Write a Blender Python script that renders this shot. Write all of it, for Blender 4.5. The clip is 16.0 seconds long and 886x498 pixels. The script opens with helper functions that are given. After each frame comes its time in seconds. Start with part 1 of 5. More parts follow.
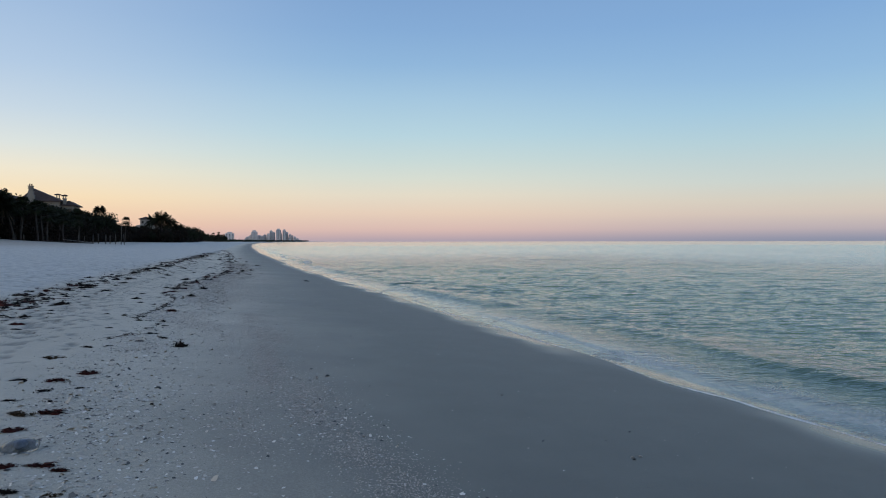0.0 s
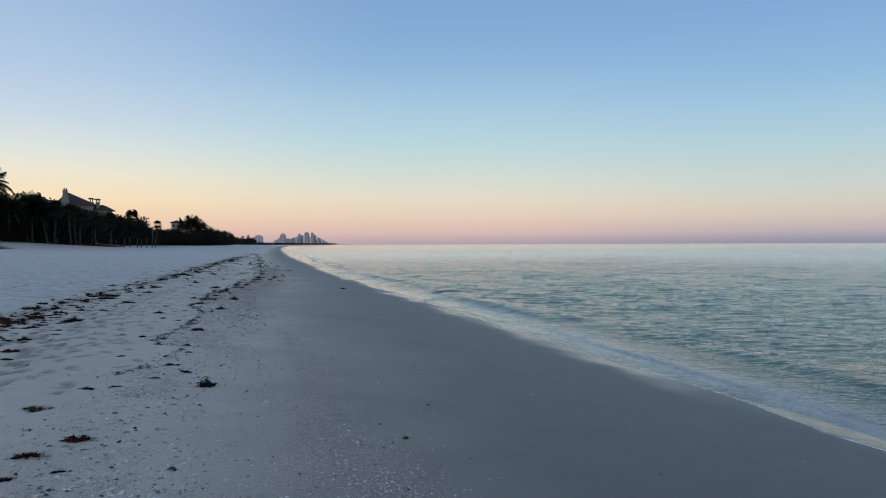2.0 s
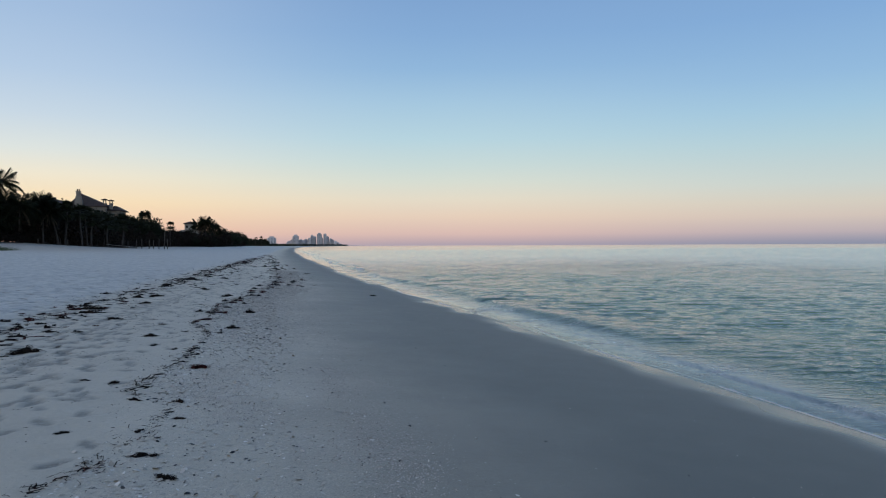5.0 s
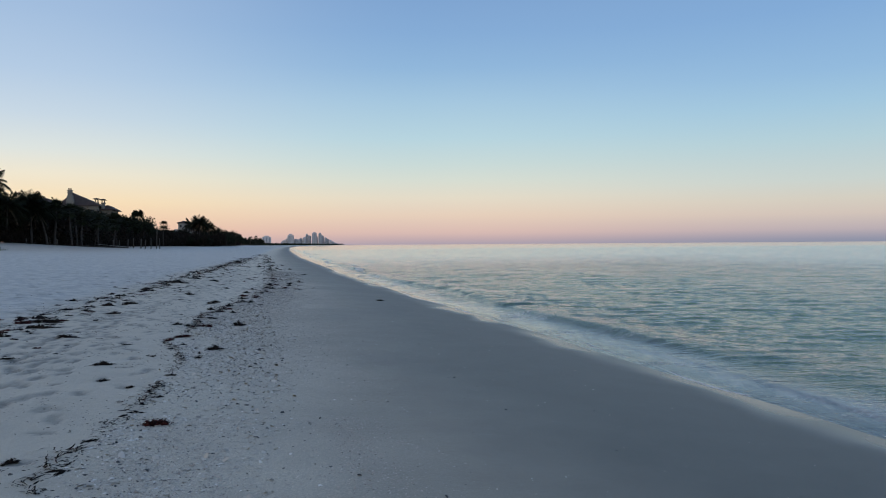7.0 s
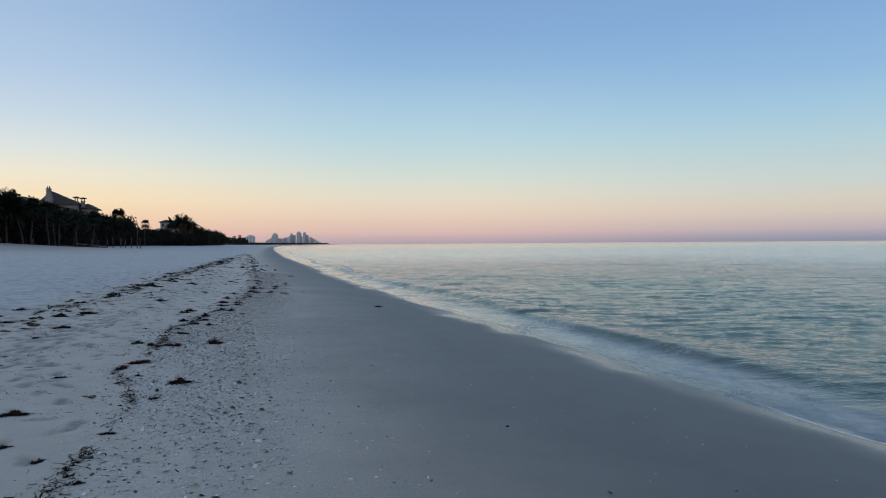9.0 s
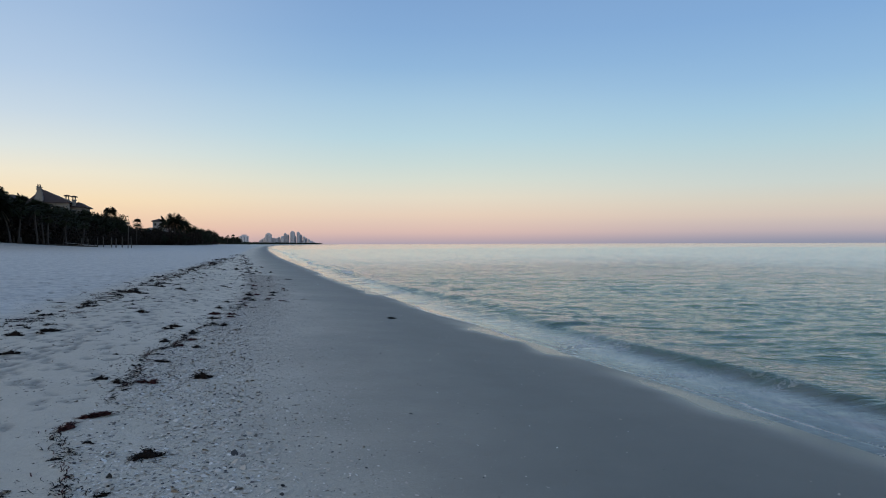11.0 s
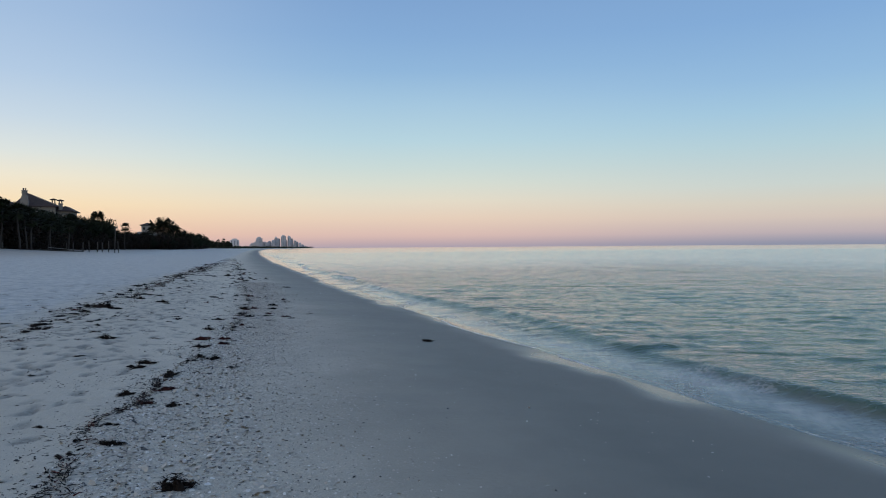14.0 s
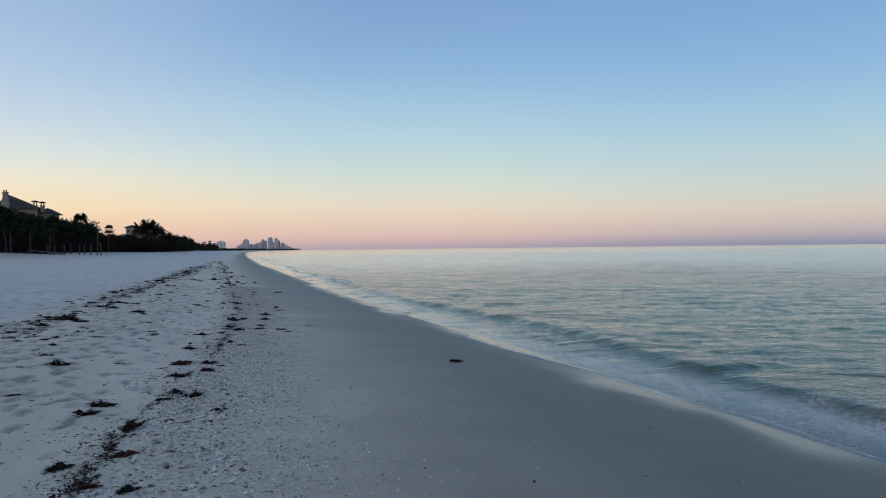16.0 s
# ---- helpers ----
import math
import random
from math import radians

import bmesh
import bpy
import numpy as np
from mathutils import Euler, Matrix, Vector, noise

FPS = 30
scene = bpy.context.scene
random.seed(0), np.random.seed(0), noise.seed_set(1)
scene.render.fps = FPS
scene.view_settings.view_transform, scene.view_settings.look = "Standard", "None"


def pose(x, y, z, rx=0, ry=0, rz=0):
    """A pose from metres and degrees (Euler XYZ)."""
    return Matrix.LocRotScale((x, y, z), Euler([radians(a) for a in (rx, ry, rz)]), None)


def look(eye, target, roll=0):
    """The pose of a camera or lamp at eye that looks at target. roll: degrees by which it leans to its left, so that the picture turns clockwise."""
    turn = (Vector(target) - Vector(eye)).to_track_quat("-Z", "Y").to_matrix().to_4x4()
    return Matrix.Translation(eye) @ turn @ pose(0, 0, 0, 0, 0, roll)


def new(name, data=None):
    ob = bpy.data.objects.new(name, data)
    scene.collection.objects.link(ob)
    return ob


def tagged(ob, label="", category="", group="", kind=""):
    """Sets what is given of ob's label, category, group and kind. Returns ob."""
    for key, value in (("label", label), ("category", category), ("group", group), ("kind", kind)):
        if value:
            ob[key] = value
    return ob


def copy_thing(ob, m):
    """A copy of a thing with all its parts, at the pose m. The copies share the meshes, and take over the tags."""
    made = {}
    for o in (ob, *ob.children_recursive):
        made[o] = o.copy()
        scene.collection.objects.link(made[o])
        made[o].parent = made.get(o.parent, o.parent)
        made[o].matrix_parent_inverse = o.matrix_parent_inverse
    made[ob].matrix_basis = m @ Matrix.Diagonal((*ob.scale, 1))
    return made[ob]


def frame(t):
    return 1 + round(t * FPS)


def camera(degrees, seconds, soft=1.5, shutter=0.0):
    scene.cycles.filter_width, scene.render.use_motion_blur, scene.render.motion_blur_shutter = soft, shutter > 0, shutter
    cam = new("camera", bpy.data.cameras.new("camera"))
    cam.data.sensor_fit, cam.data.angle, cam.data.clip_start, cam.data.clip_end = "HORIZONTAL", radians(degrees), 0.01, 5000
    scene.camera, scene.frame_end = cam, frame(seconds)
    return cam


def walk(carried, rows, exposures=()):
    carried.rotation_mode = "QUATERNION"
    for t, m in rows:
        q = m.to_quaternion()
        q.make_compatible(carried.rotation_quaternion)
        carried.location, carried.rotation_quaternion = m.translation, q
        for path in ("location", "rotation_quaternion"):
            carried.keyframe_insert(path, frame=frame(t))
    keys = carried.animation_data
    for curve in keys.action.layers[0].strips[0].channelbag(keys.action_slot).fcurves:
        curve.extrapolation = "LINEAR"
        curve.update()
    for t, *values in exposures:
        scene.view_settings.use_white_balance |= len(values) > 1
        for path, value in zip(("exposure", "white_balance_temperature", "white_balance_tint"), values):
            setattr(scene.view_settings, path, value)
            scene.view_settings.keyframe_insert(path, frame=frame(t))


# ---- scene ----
cam = camera(65.0, 16.0, soft=1.0)
PATH = [
    (0, (-0.212, -0.665, 1.563), (0.425, 1.231, 1.541), -0.1),
    (0.5, (-0.253, -0.149, 1.573), (0.368, 1.752, 1.552), -0.2),
    (1, (-0.25, 0.398, 1.594), (0.359, 2.303, 1.572), -0.2),
    (1.5, (-0.282, 0.939, 1.624), (0.307, 2.851, 1.61), -0.2),
    (2, (-0.253, 1.511, 1.628), (0.31, 3.43, 1.614), -0.2),
    (2.5, (-0.29, 2.047, 1.638), (0.248, 3.974, 1.625), -0.2),
    (3, (-0.271, 2.575, 1.645), (0.259, 4.504, 1.627), -0.1),
    (3.5, (-0.319, 3.207, 1.632), (0.211, 5.135, 1.618), -0.2),
    (4, (-0.34, 3.811, 1.63), (0.189, 5.74, 1.613), -0.2),
    (6.3, (-0.282, 6.909, 1.586), (0.254, 8.836, 1.584), -0.4),
    (6.5, (-0.284, 7.156, 1.593), (0.255, 9.082, 1.59), -0.4),
    (7, (-0.226, 7.701, 1.596), (0.317, 9.626, 1.582), -0.4),
    (7.5, (-0.211, 8.225, 1.593), (0.35, 10.145, 1.582), -0.4),
    (8, (-0.183, 8.735, 1.596), (0.382, 10.654, 1.578), -0.4),
    (8.5, (-0.14, 9.361, 1.572), (0.436, 11.276, 1.554), -0.4),
    (9, (-0.147, 9.955, 1.597), (0.437, 11.868, 1.581), -0.4),
    (11.3, (-0.136, 12.57, 1.663), (0.468, 14.477, 1.648), -0.2),
    (11.5, (-0.128, 12.804, 1.637), (0.48, 14.709, 1.623), -0.3),
    (12, (-0.159, 13.377, 1.637), (0.452, 15.281, 1.625), -0.3),
    (12.5, (-0.124, 13.969, 1.637), (0.489, 15.872, 1.622), -0.5),
    (13, (-0.151, 14.542, 1.651), (0.464, 16.445, 1.64), -0.4),
    (13.5, (-0.107, 15.093, 1.653), (0.514, 16.994, 1.639), -0.4),
    (14, (-0.141, 15.684, 1.657), (0.484, 17.584, 1.651), -0.4),
    (14.5, (-0.124, 16.242, 1.647), (0.501, 18.142, 1.636), -0.4),
    (15, (-0.152, 16.796, 1.665), (0.474, 18.695, 1.659), -0.4),
    (15.5, (-0.109, 17.342, 1.655), (0.521, 19.24, 1.651), -0.5),
    (16, (-0.085, 17.93, 1.65), (0.574, 19.819, 1.648), -0.6),
]
walk(cam, [(t, look(eye, target, roll)) for t, eye, target, roll in PATH])

# ---------------------------------------------------------------- light
def srgb(r, g, b):
    """Linear colour from 0-255 display values."""
    return tuple(((c / 255 + 0.055) / 1.055) ** 2.4 if c > 10 else c / 255 / 12.92 for c in (r, g, b)) + (1.0,)


def math_node(tree, op, a, b=None, c=None):
    n = tree.nodes.new("ShaderNodeMath")
    n.operation = op
    for k, v in enumerate((a, b, c)):
        if v is None:
            continue
        if isinstance(v, (int, float)):
            n.inputs[k].default_value = v
        else:
            tree.links.new(v, n.inputs[k])
    return n.outputs[0]


def ramp_node(tree, fac, stops, smooth=True):
    n = tree.nodes.new("ShaderNodeValToRGB")
    n.color_ramp.interpolation = "EASE" if smooth == "ease" else "LINEAR"
    els = n.color_ramp.elements
    els[0].position, els[0].color = stops[0]
    els[1].position, els[1].color = stops[-1]
    for p, c in stops[1:-1]:
        e = els.new(p)
        e.color = c
    tree.links.new(fac, n.inputs[0])
    return n.outputs[0]


def mix_node(tree, fac, a, b, blend="MIX"):
    n = tree.nodes.new("ShaderNodeMix")
    n.data_type, n.blend_type = "RGBA", blend
    for sock, v in ((n.inputs[0], fac), (n.inputs[6], a), (n.inputs[7], b)):
        if isinstance(v, (int, float)):
            sock.default_value = v
        elif isinstance(v, tuple):
            sock.default_value = v
        else:
            tree.links.new(v, sock)
    return n.outputs[2]


def span(tree, value, lo, hi, a=0.0, b=1.0, smooth=True):
    """value mapped from lo..hi to a..b, held at the ends."""
    n = tree.nodes.new("ShaderNodeMapRange")
    n.interpolation_type = "SMOOTHSTEP" if smooth else "LINEAR"
    tree.links.new(value, n.inputs["Value"])
    for key, v in (("From Min", lo), ("From Max", hi), ("To Min", a), ("To Max", b)):
        n.inputs[key].default_value = v
    return n.outputs[0]


def noise_node(tree, vector, scale, detail=3.0, rough=0.55):
    n = tree.nodes.new("ShaderNodeTexNoise")
    n.inputs["Scale"].default_value, n.inputs["Detail"].default_value, n.inputs["Roughness"].default_value = scale, detail, rough
    if vector is not None:
        tree.links.new(vector, n.inputs["Vector"])
    return n.outputs[0]


# Dawn sky: the sun is still below the horizon, to the east (-x). Four bands of azimuth, from the glow in the
# east round to the shadow of the earth in the west, each a gradient over height.
world = bpy.data.worlds.new("dawn_sky")
scene.world = world
world.use_nodes = True
wt = world.node_tree
wt.nodes.clear()
coord = wt.nodes.new("ShaderNodeTexCoord")
sep = wt.nodes.new("ShaderNodeSeparateXYZ")
wt.links.new(coord.outputs["Generated"], sep.inputs[0])
flat = math_node(wt, "SQRT", math_node(wt, "ADD", math_node(wt, "MULTIPLY", sep.outputs[0], sep.outputs[0]),
                                       math_node(wt, "ADD", math_node(wt, "MULTIPLY", sep.outputs[1], sep.outputs[1]), 1e-5)))
eastward = math_node(wt, "MULTIPLY", math_node(wt, "DIVIDE", sep.outputs[0], flat), -1.0)
height = sep.outputs[2]
ZENITH = [(0.55, srgb(108, 137, 184)), (1.0, srgb(90, 116, 158))]
sky_west = ramp_node(wt, height, [
    (0.0, srgb(138, 145, 165)), (0.005, srgb(150, 151, 169)), (0.016, srgb(186, 174, 179)), (0.036, srgb(210, 196, 186)),
    (0.054, srgb(212, 206, 193)), (0.078, srgb(201, 211, 207)), (0.13, srgb(179, 207, 217)), (0.173, srgb(161, 198, 222)),
    (0.212, srgb(147, 186, 221)), (0.285, srgb(131, 171, 215))] + ZENITH)
sky_ahead = ramp_node(wt, height, [
    (0.0, srgb(172, 161, 174)), (0.006, srgb(191, 169, 174)), (0.017, srgb(217, 187, 179)), (0.041, srgb(230, 207, 187)),
    (0.066, srgb(228, 219, 200)), (0.09, srgb(215, 221, 210)), (0.114, srgb(201, 218, 216)), (0.15, srgb(183, 212, 223)),
    (0.20, srgb(165, 199, 223)), (0.245, srgb(145, 183, 219)), (0.29, srgb(134, 172, 214)), (0.33, srgb(128, 165, 209))] + ZENITH)
sky_left = ramp_node(wt, height, [
    (0.0, srgb(220, 178, 172)), (0.022, srgb(240, 198, 170)), (0.057, srgb(250, 224, 184)), (0.092, srgb(240, 231, 209)),
    (0.122, srgb(222, 228, 224)), (0.165, srgb(200, 216, 229)), (0.218, srgb(180, 203, 228)), (0.287, srgb(163, 190, 222)),
    (0.55, srgb(128, 155, 200)), (1.0, srgb(90, 116, 158))])
sky_east = ramp_node(wt, height, [
    (0.0, srgb(250, 196, 150)), (0.05, srgb(255, 222, 175)), (0.12, srgb(252, 238, 212)), (0.25, srgb(222, 232, 238)),
    (0.45, srgb(186, 206, 232)), (1.0, srgb(90, 116, 158))])
sky = mix_node(wt, span(wt, eastward, -0.78, -0.27), sky_west, sky_ahead)
sky = mix_node(wt, span(wt, eastward, -0.26, 0.30), sky, sky_left)
sky = mix_node(wt, span(wt, eastward, 0.30, 0.9), sky, sky_east)
back = wt.nodes.new("ShaderNodeBackground")
back.inputs["Strength"].default_value = 1.0
wt.links.new(sky, back.inputs["Color"])
wout = wt.nodes.new("ShaderNodeOutputWorld")
wt.links.new(back.outputs[0], wout.inputs[0])

# The glow of the rising sun: very wide and weak, from low in the east.
sun = new("sun", bpy.data.lights.new("sun", "SUN"))
sun.data.energy, sun.data.angle, sun.data.color = 0.20, radians(30), (1.0, 0.92, 0.82)
sun.matrix_world = look((-60.0, -15.0, 22.0), (0.0, 0.0, 0.0))

# ---------------------------------------------------------------- materials
def material(name, rough=0.8, metal=0.0):
    m = bpy.data.materials.new(name)
    m.use_nodes = True
    t = m.node_tree
    b = t.nodes["Principled BSDF"]
    b.inputs["Roughness"].default_value, b.inputs["Metallic"].default_value = rough, metal
    return m, t, b


def bump_to(t, b, height_socket, strength, distance):
    n = t.nodes.new("ShaderNodeBump")
    n.inputs["Strength"].default_value, n.inputs["Distance"].default_value = strength, distance
    t.links.new(height_socket, n.inputs["Height"])
    t.links.new(n.outputs[0], b.inputs["Normal"])
    return n


def object_coords(t):
    return t.nodes.new("ShaderNodeTexCoord").outputs["Object"]


def varied(name, dark, light, scale, rough=0.8, bump=0.3, distance=0.01, per="noise"):
    """A matt surface that varies between two colours at two scales."""
    m, t, b = material(name, rough)
    c = object_coords(t)
    coarse, fine = noise_node(t, c, scale, 4), noise_node(t, c, scale * 7, 4)
    fac = math_node(t, "ADD", math_node(t, "MULTIPLY", coarse, 0.6), math_node(t, "MULTIPLY", fine, 0.4))
    if per == "island":
        fac = math_node(t, "ADD", math_node(t, "MULTIPLY", fac, 0.35), math_node(t, "MULTIPLY", t.nodes.new("ShaderNodeNewGeometry").outputs["Random Per Island"], 0.65))
    if per == "object":
        fac = math_node(t, "ADD", math_node(t, "MULTIPLY", fac, 0.5), math_node(t, "MULTIPLY", t.nodes.new("ShaderNodeObjectInfo").outputs["Random"], 0.5))
    t.links.new(ramp_node(t, fac, [(0.25, dark + (1.0,)), (0.75, light + (1.0,))]), b.inputs["Base Color"])
    if bump:
        bump_to(t, b, fine, bump, distance)
    return m


def sand_material():
    """White quartz sand: dry and pale up the beach, damp and dark towards the sea, with a wet film at the swash."""
    m, t, b = material("sand", 0.9)
    uv = t.nodes.new("ShaderNodeUVMap")
    uv.uv_map = "shore"
    s = t.nodes.new("ShaderNodeSeparateXYZ")
    t.links.new(uv.outputs[0], s.inputs[0])
    c = object_coords(t)
    u = s.outputs[0]
    broad, patch, fine, grain = noise_node(t, c, 0.35, 3), noise_node(t, c, 1.7, 4), noise_node(t, c, 22, 3), noise_node(t, c, 170, 3, 0.7)
    shifted = math_node(t, "ADD", u, math_node(t, "MULTIPLY", math_node(t, "SUBTRACT", broad, 0.5), 2.2))
    shifted = math_node(t, "SUBTRACT", shifted, span(t, s.outputs[1], 12.0, 36.0, 0.0, 1.6))
    shifted = math_node(t, "ADD", shifted, span(t, s.outputs[1], 4.0, 12.0, 1.05, 0.0))
    wet = span(t, shifted, -6.0, -2.1)
    dry_c = ramp_node(t, math_node(t, "ADD", math_node(t, "MULTIPLY", patch, 0.6), math_node(t, "MULTIPLY", fine, 0.4)),
                      [(0.3, (0.525, 0.462, 0.358, 1)), (0.7, (0.625, 0.552, 0.430, 1))])
    wet_c = ramp_node(t, patch, [(0.3, (0.145, 0.132, 0.105, 1)), (0.7, (0.166, 0.153, 0.122, 1))])
    # above the upper tide line the sand is bone dry and whiter
    line = t.nodes.new("ShaderNodeClamp")
    t.links.new(math_node(t, "MULTIPLY_ADD", s.outputs[1], 0.052, -10.1), line.inputs["Value"])
    line.inputs["Min"].default_value, line.inputs["Max"].default_value = -10.5, -5.2
    above = math_node(t, "ADD", math_node(t, "SUBTRACT", u, line.outputs[0]), math_node(t, "MULTIPLY", math_node(t, "SUBTRACT", patch, 0.5), 1.2))
    bone = span(t, above, -0.9, 0.5, 1.0, 0.0)
    # shade of small dents put into the colour as darker noise patches
    dent_shade = noise_node(t, c, 3.2, 6, 0.7)
    dry_c = mix_node(t, bone, dry_c, ramp_node(t, dent_shade, [(0.42, (0.44, 0.43, 0.395, 1)), (0.57, (0.62, 0.595, 0.53, 1))]))
    # footprint hollows: their shade and the damper sand below, both as darker colour
    trod_shade = t.nodes.new("ShaderNodeAttribute")
    trod_shade.attribute_name = "trod_shade"
    damp = math_node(t, "MULTIPLY", trod_shade.outputs["Fac"], span(t, fine, 0.3, 0.6, 0.6, 1.0))
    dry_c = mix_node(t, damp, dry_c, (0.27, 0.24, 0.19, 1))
    # leaf litter and trodden soil stain the sand towards the trees
    place = t.nodes.new("ShaderNodeSeparateXYZ")
    t.links.new(c, place.inputs[0])
    stain = math_node(t, "MULTIPLY", span(t, place.outputs[0], -9.0, -24.0), span(t, place.outputs[1], 62.0, 112.0))
    stain = math_node(t, "MULTIPLY", stain, span(t, patch, 0.25, 0.7, 0.65, 1.0))
    dry_c = mix_node(t, stain, dry_c, (0.36, 0.305, 0.24, 1))
    col = mix_node(t, wet, dry_c, wet_c)
    # crushed shell among the sand, thickest below the lower line of weed
    crush = noise_node(t, c, 75, 3, 0.7)
    zone = math_node(t, "MULTIPLY", math_node(t, "MULTIPLY", span(t, u, -6.6, -5.8), span(t, u, -4.6, -3.2, 1.0, 0.0)), span(t, patch, 0.35, 0.6, 0.45, 1.0))
    grit = math_node(t, "ADD", 1.0, math_node(t, "MULTIPLY", zone, span(t, crush, 0.33, 0.67, -0.16, 0.26, smooth=False)))
    speck = math_node(t, "MULTIPLY", grit, span(t, grain, 0.36, 0.64, 0.86, 1.12, smooth=False))
    comb = t.nodes.new("ShaderNodeCombineColor")
    for k in range(3):
        t.links.new(speck, comb.inputs[k])
    col = mix_node(t, 1.0, col, comb.outputs[0], "MULTIPLY")
    t.links.new(col, b.inputs["Base Color"])
    edge = math_node(t, "ADD", u, math_node(t, "MULTIPLY", math_node(t, "SUBTRACT", noise_node(t, c, 0.55, 2), 0.5), 1.1))
    film = math_node(t, "MULTIPLY", span(t, edge, -0.50, 0.05), span(t, noise_node(t, c, 0.22, 2), 0.40, 0.60, 0.25, 1.0))
    rough = math_node(t, "SUBTRACT", span(t, wet, 0.0, 1.0, 0.75, 0.5), math_node(t, "MULTIPLY", film, 0.29))
    t.links.new(rough, b.inputs["Roughness"])
    t.links.new(span(t, wet, 0.0, 0.6, 0.16, 0.0), b.inputs["Sheen Weight"])
    b.inputs["Sheen Roughness"].default_value = 0.5
    t.links.new(span(t, film, 0.0, 1.0, 0.42, 0.40), b.inputs["Specular IOR Level"])
    relief = math_node(t, "ADD", math_node(t, "MULTIPLY", fine, 0.5), math_node(t, "ADD", math_node(t, "MULTIPLY", grain, 0.25), math_node(t, "MULTIPLY", noise_node(t, c, 7, 3), 0.6)))
    relief = math_node(t, "ADD", relief, math_node(t, "MULTIPLY", math_node(t, "MULTIPLY", noise_node(t, c, 2.6, 4, 0.6), bone), 5.5))
    n = bump_to(t, b, relief, 0.5, 0.022)
    t.links.new(math_node(t, "MULTIPLY", span(t, wet, 0.0, 1.0, 0.8, 0.10), span(t, film, 0.0, 1.0, 1.0, 0.1)), n.inputs["Strength"])
    return m


def water_material():
    """Calm green sea water, milky in the wash, with lace of foam near the edge."""
    m, t, b = material("sea_water", 0.04)
    uv = t.nodes.new("ShaderNodeUVMap")
    uv.uv_map = "shore"
    s = t.nodes.new("ShaderNodeSeparateXYZ")
    t.links.new(uv.outputs[0], s.inputs[0])
    u, along = s.outputs[0], s.outputs[1]
    c = object_coords(t)
    fields = {}
    for key in ("foam", "away"):
        node = t.nodes.new("ShaderNodeAttribute")
        node.attribute_name = key
        fields[key] = node.outputs["Fac"]
    away = fields["away"]
    b.inputs["IOR"].default_value = 1.333
    deep = ramp_node(t, noise_node(t, c, 0.12, 3), [(0.3, (0.070, 0.134, 0.056, 1)), (0.7, (0.090, 0.162, 0.070, 1))])
    cloudy = mix_node(t, span(t, u, 1.8, 6.0), (0.056, 0.105, 0.052, 1), deep)
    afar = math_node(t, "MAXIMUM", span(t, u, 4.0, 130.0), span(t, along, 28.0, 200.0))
    # far out, the missing sky reflection is put into a paler body colour
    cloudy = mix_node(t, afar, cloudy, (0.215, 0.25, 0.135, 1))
    # the wash: thin water full of air and sand, in streaks that run out with the backwash
    drag = t.nodes.new("ShaderNodeMapping")
    drag.vector_type = "TEXTURE"
    drag.inputs["Rotation"].default_value = (0, 0, radians(62))
    drag.inputs["Scale"].default_value = (2.6, 0.8, 1.0)
    t.links.new(c, drag.inputs[0])
    streaks = noise_node(t, drag.outputs[0], 2.6, 6, 0.68)
    wide = math_node(t, "ADD", away, math_node(t, "MULTIPLY", math_node(t, "SUBTRACT", streaks, 0.5), 1.5))
    wash = span(t, wide, 0.55, 1.45, 1.0, 0.0)
    milk = ramp_node(t, streaks, [(0.36, (0.13, 0.135, 0.11, 1)), (0.64, (0.42, 0.365, 0.295, 1))])
    col = mix_node(t, wash, cloudy, milk)
    # foam: cells broken by larger patches, strongest by the edge and in front of the small breaker
    stretch = t.nodes.new("ShaderNodeMapping")
    stretch.inputs["Scale"].default_value = (1.0, 0.55, 1.0)
    warp = t.nodes.new("ShaderNodeTexNoise")
    warp.inputs["Scale"].default_value = 2.2
    warp.inputs["Detail"].default_value = 4.0
    t.links.new(c, warp.inputs["Vector"])
    moved = t.nodes.new("ShaderNodeVectorMath")
    moved.operation = "MULTIPLY_ADD"
    t.links.new(warp.outputs["Color"], moved.inputs[0])
    moved.inputs[1].default_value = (1.1, 1.1, 0.0)
    t.links.new(c, moved.inputs[2])
    t.links.new(moved.outputs[0], stretch.inputs[0])
    vor = t.nodes.new("ShaderNodeTexVoronoi")
    vor.feature = "DISTANCE_TO_EDGE"
    vor.inputs["Scale"].default_value = 9.0
    t.links.new(stretch.outputs[0], vor.inputs["Vector"])
    patch = noise_node(t, c, 0.55, 4, 0.6)
    near = math_node(t, "MULTIPLY", span(t, away, 0.8, 1.9, 1.0, 0.0), span(t, patch, 0.46, 0.66))
    lace = span(t, math_node(t, "SUBTRACT", vor.outputs["Distance"], math_node(t, "MULTIPLY", near, 0.16)), -0.04, 0.05, 1.0, 0.0)
    crumb = span(t, math_node(t, "ADD", fields["foam"], math_node(t, "MULTIPLY", math_node(t, "SUBTRACT", noise_node(t, c, 24, 6, 0.75), 0.5), 1.6)), 0.40, 0.75)
    foam = math_node(t, "MAXIMUM", math_node(t, "MULTIPLY", math_node(t, "MULTIPLY", lace, near), 0.42), crumb)
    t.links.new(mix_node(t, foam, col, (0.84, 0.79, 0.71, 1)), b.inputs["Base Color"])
    calm = math_node(t, "ADD", math_node(t, "MULTIPLY", foam, 0.7), span(t, afar, 0.0, 1.0, 0.05, 0.09))
    t.links.new(math_node(t, "ADD", calm, math_node(t, "MULTIPLY", wash, 0.05)), b.inputs["Roughness"])
    thin = span(t, away, 0.10, 0.55, 0.75, 0.0)
    t.links.new(math_node(t, "MULTIPLY", thin, math_node(t, "SUBTRACT", 1.0, foam)), b.inputs["Transmission Weight"])
